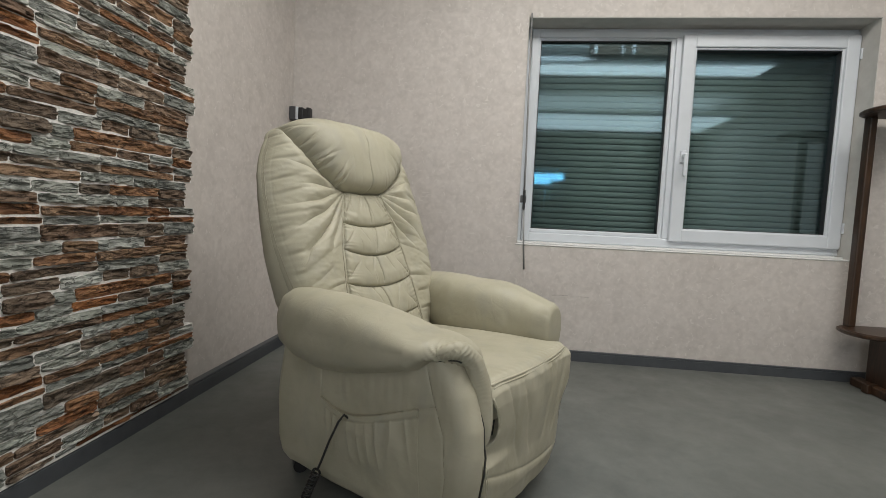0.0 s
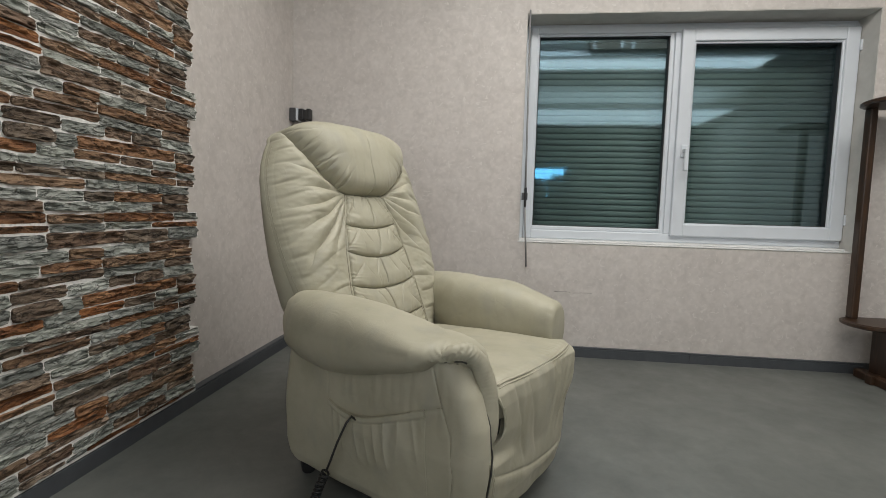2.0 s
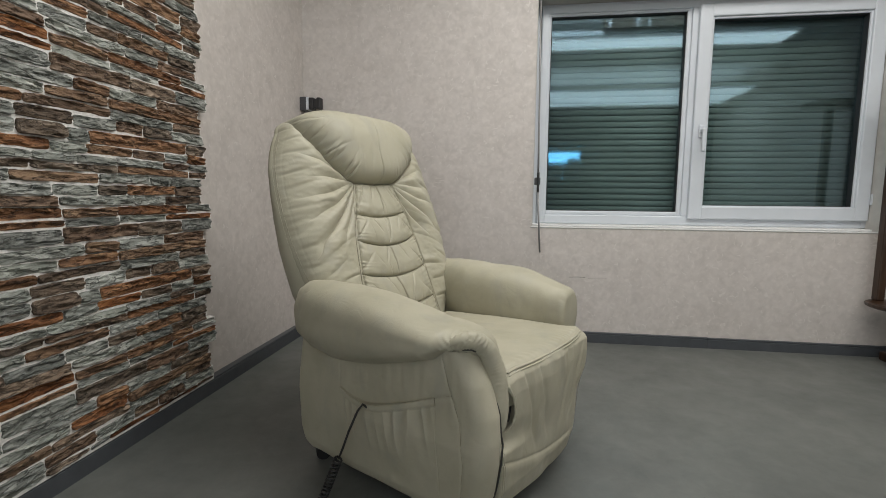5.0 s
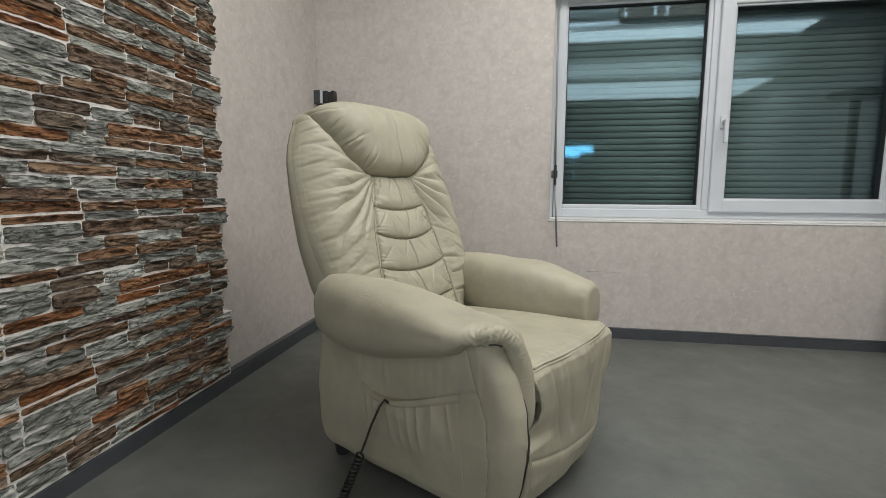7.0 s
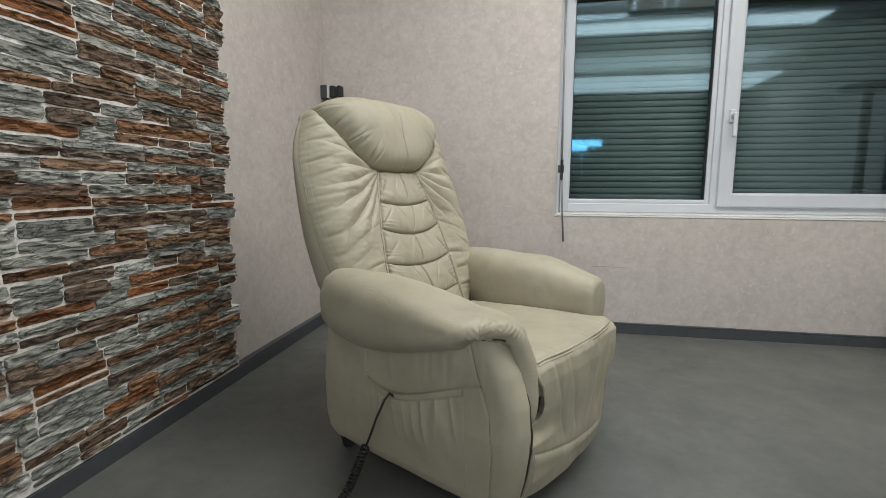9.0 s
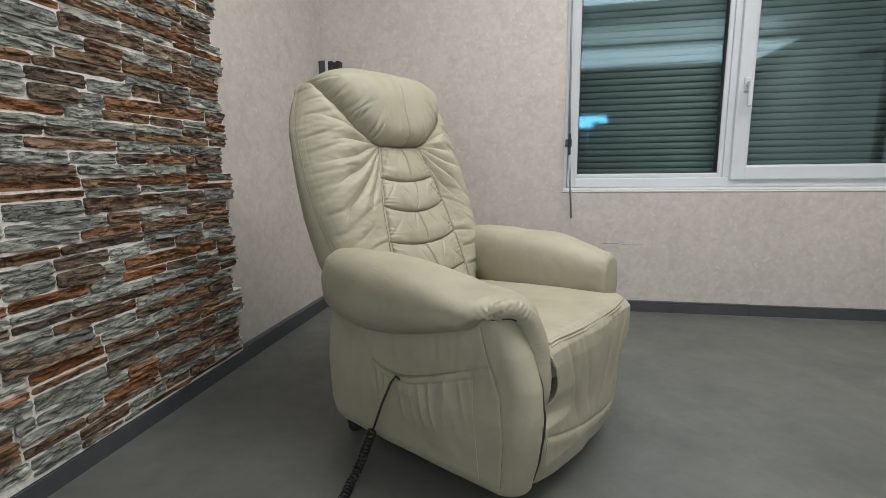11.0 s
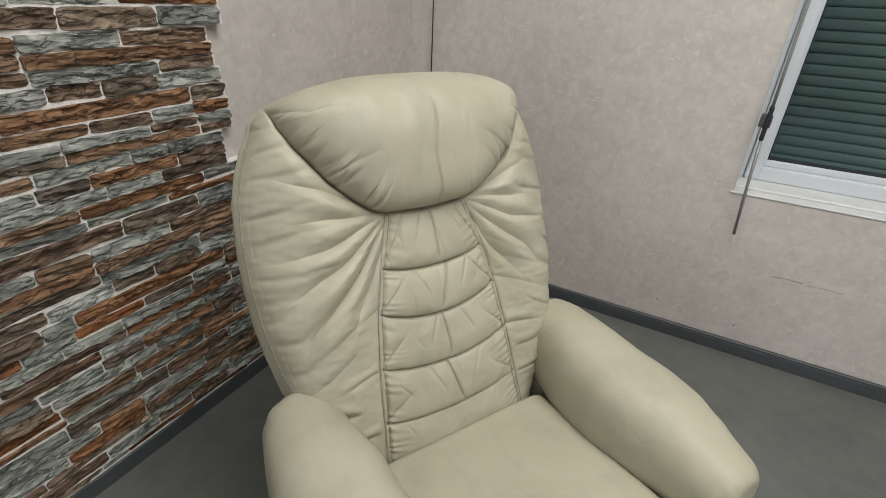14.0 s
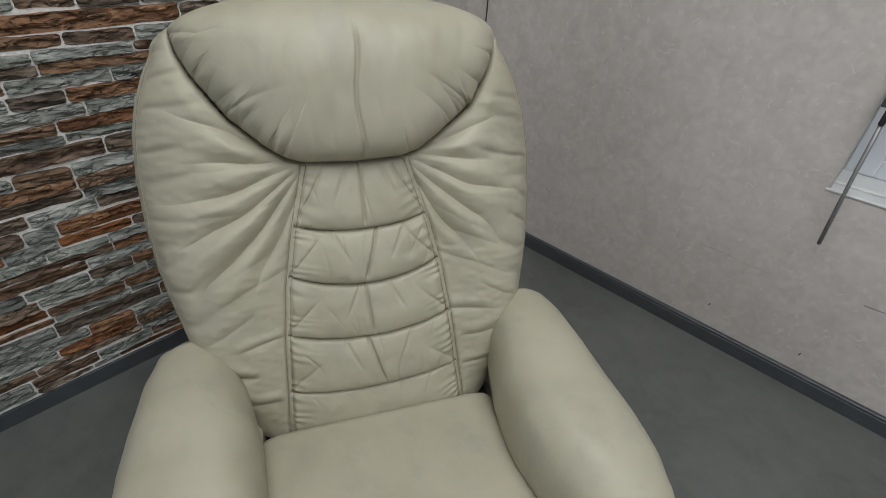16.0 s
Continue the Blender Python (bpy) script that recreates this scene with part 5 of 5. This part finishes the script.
for sg in (-1, 1):
    part("lift_arm", box(-0.20, -0.13, sg * 0.20 - 0.012, sg * 0.20 + 0.012, 0.03, 0.12, 0.004), BLACK_METAL, base)
    co, fc = tube_path([(-0.385, sg * 0.205, 0.035), (-0.378, sg * 0.235, 0.045), (-0.365, sg * 0.262, 0.046), (-0.335, sg * 0.272, 0.040)], 0.012, 8)
    grid_mesh("foot_arm", co, fc, BLACK_METAL, base)
    bm = rot_cylinder(bmesh.new(), 0.022, 0.030, pose(-0.328, sg * 0.274, 0.022, 90, 0, 60), 22)
    part("foot", bm, BLACK, base, "black rubber foot", smooth=False)
bm = bmesh.new()
add_box(bm, -0.375, -0.345, -0.275, -0.262, 0.075, 0.105, 0.004)
part("latch", bm, BLACK, recliner, "black bracket under the rear edge")

# handset with spiral cord, lying on the floor in front of the pocket
handset = thing("handset", RECLINER @ pose(0.10, -1.25, 0.0, 0, 0, 75), "black remote handset with white buttons and a spiral cord", "remote control")
body = box(-0.075, 0.075, -0.026, 0.026, 0.0, 0.024, 0.009, 3)
part("body", body, BLACK, handset)
for bx in (-0.013, 0.013):
    part("button", box(bx - 0.0115, bx + 0.0115, -0.009, 0.009, 0.024, 0.0265, 0.004, 3), BUTTON, handset, "white rounded button")
inv = (RECLINER @ pose(0.10, -1.25, 0.0, 0, 0, 75)).inverted() @ RECLINER
lead = [inv @ Vector(p) for p in ((-0.030, -0.354, 0.268), (-0.036, -0.377, 0.292), (-0.045, -0.386, 0.275), (-0.060, -0.402, 0.225), (-0.072, -0.412, 0.18), (-0.082, -0.418, 0.150))]
co, fc = tube_path(lead, 0.0032, 8)
grid_mesh("cord", co, fc, BLACK, handset, label="straight black cord from the pocket")
axis = np.array([(-0.082, -0.418, 0.150), (-0.095, -0.424, 0.115), (-0.112, -0.430, 0.07), (-0.124, -0.440, 0.032), (-0.122, -0.462, 0.0145), (-0.100, -0.495, 0.0132), (-0.070, -0.55, 0.0132), (-0.03, -0.68, 0.0132), (0.02, -0.85, 0.0132), (0.06, -1.0, 0.0132), (0.082, -1.16, 0.0132)])
seglen = np.concatenate([[0], np.cumsum(np.linalg.norm(np.diff(axis, axis=0), axis=1))])
turns = int(seglen[-1] / 0.0115)
pts = []
for k in range(turns * 10):
    L = seglen[-1] * k / (turns * 10 - 1)
    c = Vector([float(np.interp(L, seglen, axis[:, i])) for i in range(3)])
    c2 = Vector([float(np.interp(min(L + 0.01, seglen[-1]), seglen, axis[:, i])) for i in range(3)])
    c0 = Vector([float(np.interp(max(L - 0.01, 0), seglen, axis[:, i])) for i in range(3)])
    t = (c2 - c0).normalized()
    s1 = t.cross(Vector((1, 0, 0))).normalized()
    s2 = t.cross(s1)
    a = 2 * math.pi * k / 10
    pts.append(inv @ (c + 0.0098 * (math.cos(a) * s1 + math.sin(a) * s2)))
co, fc = tube_path(pts, 0.0030, 6)
grid_mesh("spiral_cord", co, fc, BLACK, handset, label="black coiled cord")

# ---- stone cladding (last: many pieces) ----
cladding = tagged(new("stone_cladding"), "stacked stone cladding in grey slate and rusty brown with pale joints", "stone cladding", kind="structure")
ROW_TOP = (0.960, 0.929, 0.903, 0.876, 0.845, 0.810, 0.779, 0.747, 0.723, 0.678, 0.642, 0.609, 0.579, 0.542)
PERIOD = 0.4605
# cuts along each row, from the far end towards the near end, and the stone kinds between them (s slate, b rust, d dark)
ROW_CUTS = (
    ((1.770, 1.662, 1.552, 1.408, 1.240, 1.130), "bsdbsb"),
    ((1.770, 1.668, 1.540, 1.342, 1.204, 1.080), "sdssss"),
    ((1.770, 1.672, 1.345, 1.073), "dbdd"),
    ((1.732, 1.566, 1.477, 1.276, 1.020), "sssbs"),
    ((1.732, 1.590, 1.375, 1.268, 1.128, 0.962), "dbdssd"),
    ((1.735, 1.538, 1.403, 1.145), "dssd"),
    ((1.788, 1.652, 1.335, 1.152), "sbbb"),
    ((1.790, 1.540, 1.342, 1.158), "bssb"),
    ((1.792, 1.620, 1.412, 1.148), "sdds"),
    ((1.740, 1.525, 1.328, 1.213, 0.948), "dsbss"),
    ((1.748, 1.326, 1.128), "bbs"),
    ((1.750, 1.597, 1.330, 1.068), "dsdb"),
    ((1.762, 1.582, 1.457, 1.350, 1.205, 1.046), "sddsds"),
    ((1.764, 1.663, 1.250, 1.182, 1.046), "dbsds"),
)
KINDS = {"s": SLATE, "b": RUST, "d": UMBER}


def stone_mesh(length, height, mat, rng, proud):
    """A split-faced strip: rough grid front, rounded ends, set 14 mm into the bed."""
    nl, nh2 = max(6, int(length / 0.0060)), 9
    co, fc = [], []
    seed = rng.randint(0, 9999)
    wav = [rng.uniform(-0.0022, 0.0022) for _ in range(6)]
    for i in range(nl + 1):
        u = (0.0, 0.004 / length)[i] if i < 2 else ((1 - 0.004 / length, 1.0)[i - nl + 1] if i > nl - 2 else i / nl)
        lo = -height / 2 + wav[0] * math.sin(3 * u + wav[1] * 900) + (0.0010 if i in (0, nl) else 0)
        hi = height / 2 + wav[2] * math.sin(4 * u + wav[3] * 900) - (0.0010 if i in (0, nl) else 0)
        tilt = wav[4] * 1.6
        yw = u * length
        lo += 0.0026 * noise.noise((yw * 34 + seed, 1.5, seed * 0.1))
        hi += 0.0026 * noise.noise((yw * 34 + seed, 8.5, seed * 0.1))
        e = min(1.0, min(u, 1 - u) * length / 0.013)
        pinch = (0.12 + 0.09 * wav[5] / 0.0022) * (hi - lo) * (1 - math.sqrt(1 - (1 - e) ** 2))
        lo, hi = lo + pinch * (0.7 if wav[1] > 0 else 1.2), hi - pinch * (1.2 if wav[1] > 0 else 0.7)
        for j in range(nh2 + 1):
            v = j / nh2
            y = (u - 0.5) * length + (rng.uniform(-0.0012, 0.0012) if i in (0, nl) else 0)
            z = lo + (hi - lo) * (0.0, 0.04, 0.15, 0.29, 0.43, 0.57, 0.71, 0.85, 0.96, 1.0)[j]
            rnd = (0.0030 if i in (0, nl) else 0.0) + (0.0034 if j in (0, nh2) else 0.0)
            x = proud + tilt * (v - 0.5) * 3 - rnd
            q1 = noise.noise((y * 26 + seed, z * 60 + seed * 0.3, 0.5))
            q2 = noise.noise((y * 75 + seed, z * 190 + seed, seed * 1.0))
            q3 = noise.noise((y * 14 + seed * 0.7, z * 95 + y * 9, 3.5))
            ledge = math.copysign(min(1.0, abs(q3) * 4.5), q3)
            x = max(x + 0.0048 * (1 - 2.4 * abs(q1)) + 0.0034 * q2 + 0.0038 * ledge - 0.002, 0.0088)
            co.append((x, y, z))
    w = nh2 + 1
    for i in range(nl):
        for j in range(nh2):
            fc.append((i * w + j, (i + 1) * w + j, (i + 1) * w + j + 1, i * w + j + 1))
    rim = [i * w for i in range(nl + 1)] + [nl * w + j for j in range(1, w)] + [i * w + nh2 for i in range(nl - 1, -1, -1)] + [j for j in range(nh2 - 1, 0, -1)]
    b0 = len(co)
    for r in rim:
        co.append((-0.006, co[r][1] * 1.0, co[r][2]))
    n = len(rim)
    for i in range(n):
        j = (i + 1) % n
        fc.append((rim[j], rim[i], b0 + i, b0 + j))
    me = bpy.data.meshes.new("stone")
    me.from_pydata(co, [], fc)
    me.materials.append(mat)
    return me


rng = random.Random(5)
BED_X = WALL_X + 0.0225
spare_co, spare_fc, spare_mat = [], [], []
bed = bmesh.new()
rows = len(ROW_TOP)
for r in range(rows):
    top, bottom = ROW_TOP[r], (ROW_TOP[r + 1] if r + 1 < rows else ROW_TOP[0] - PERIOD)
    cuts, kinds = ROW_CUTS[r]
    cuts = list(cuts) + [cuts[0] - 0.843]
    for k, kind in enumerate(kinds):
        y1, y0 = cuts[k], cuts[k + 1]
        gap = 0.0046
        jig = rng.uniform(-0.0016, 0.0016)
        h = (top - bottom) - 0.0050 + rng.uniform(-0.0016, 0.0016)
        if y1 - y0 < 0.02:
            continue
        me = stone_mesh(y1 - y0 - gap, h, KINDS[kind], rng, 0.0125 + rng.uniform(-0.003, 0.005))
        for rep in range(-2, 4):
            z = (top + bottom) / 2 + jig + PERIOD * rep
            if z + h / 2 < 0.077 or z + h / 2 > CEIL - 0.005:
                continue
            if z - h / 2 < 0.067:
                hc = z + h / 2 - 0.067
                low = stone_mesh(y1 - y0 - gap, hc, KINDS[kind], rng, 0.0095)
                ob = new("stone", low)
                ob.parent = cladding
                ob.matrix_basis = pose(BED_X, (y0 + y1) / 2, 0.067 + hc / 2)
                continue
            for shift in (0.0, -0.845, -1.69):
                y = (y0 + y1) / 2 + shift
                if shift == 0.0 and z < 1.72:
                    ob = new("stone", me)
                    ob.parent = cladding
                    ob.matrix_basis = pose(BED_X, y, z, rng.uniform(-0.35, 0.35))
                else:
                    off = len(spare_co)
                    spare_co += [(BED_X + v.co.x, y + v.co.y, z + v.co.z) for v in me.vertices]
                    for p in me.polygons:
                        spare_fc.append(tuple(off + i for i in p.vertices))
                        spare_mat.append("sbd".index(kind))
    # bed of grout behind the row, ragged at the end like the stones
    for rep in range(-2, 4):
        z0, z1 = bottom + PERIOD * rep, top + PERIOD * rep
        z0 = max(z0, 0.058)
        if z1 - z0 > 0.004 and z1 < CEIL:
            add_box(bed, WALL_X - 0.001, BED_X + 0.0076 + 0.0002 * (r % 3), -0.75, cuts[0] + 0.003, z0, z1)
part("grout_bed", bed, GROUT, cladding, "pale cement joints")
me = bpy.data.meshes.new("far_stones")
me.from_pydata(spare_co, [], spare_fc)
for m in (SLATE, RUST, UMBER):
    me.materials.append(m)
me.polygons.foreach_set("material_index", spare_mat)
far = new("far_stones", me)
far.parent = cladding
tagged(far, "more stacked stone strips beyond the near panels", kind="stuff")
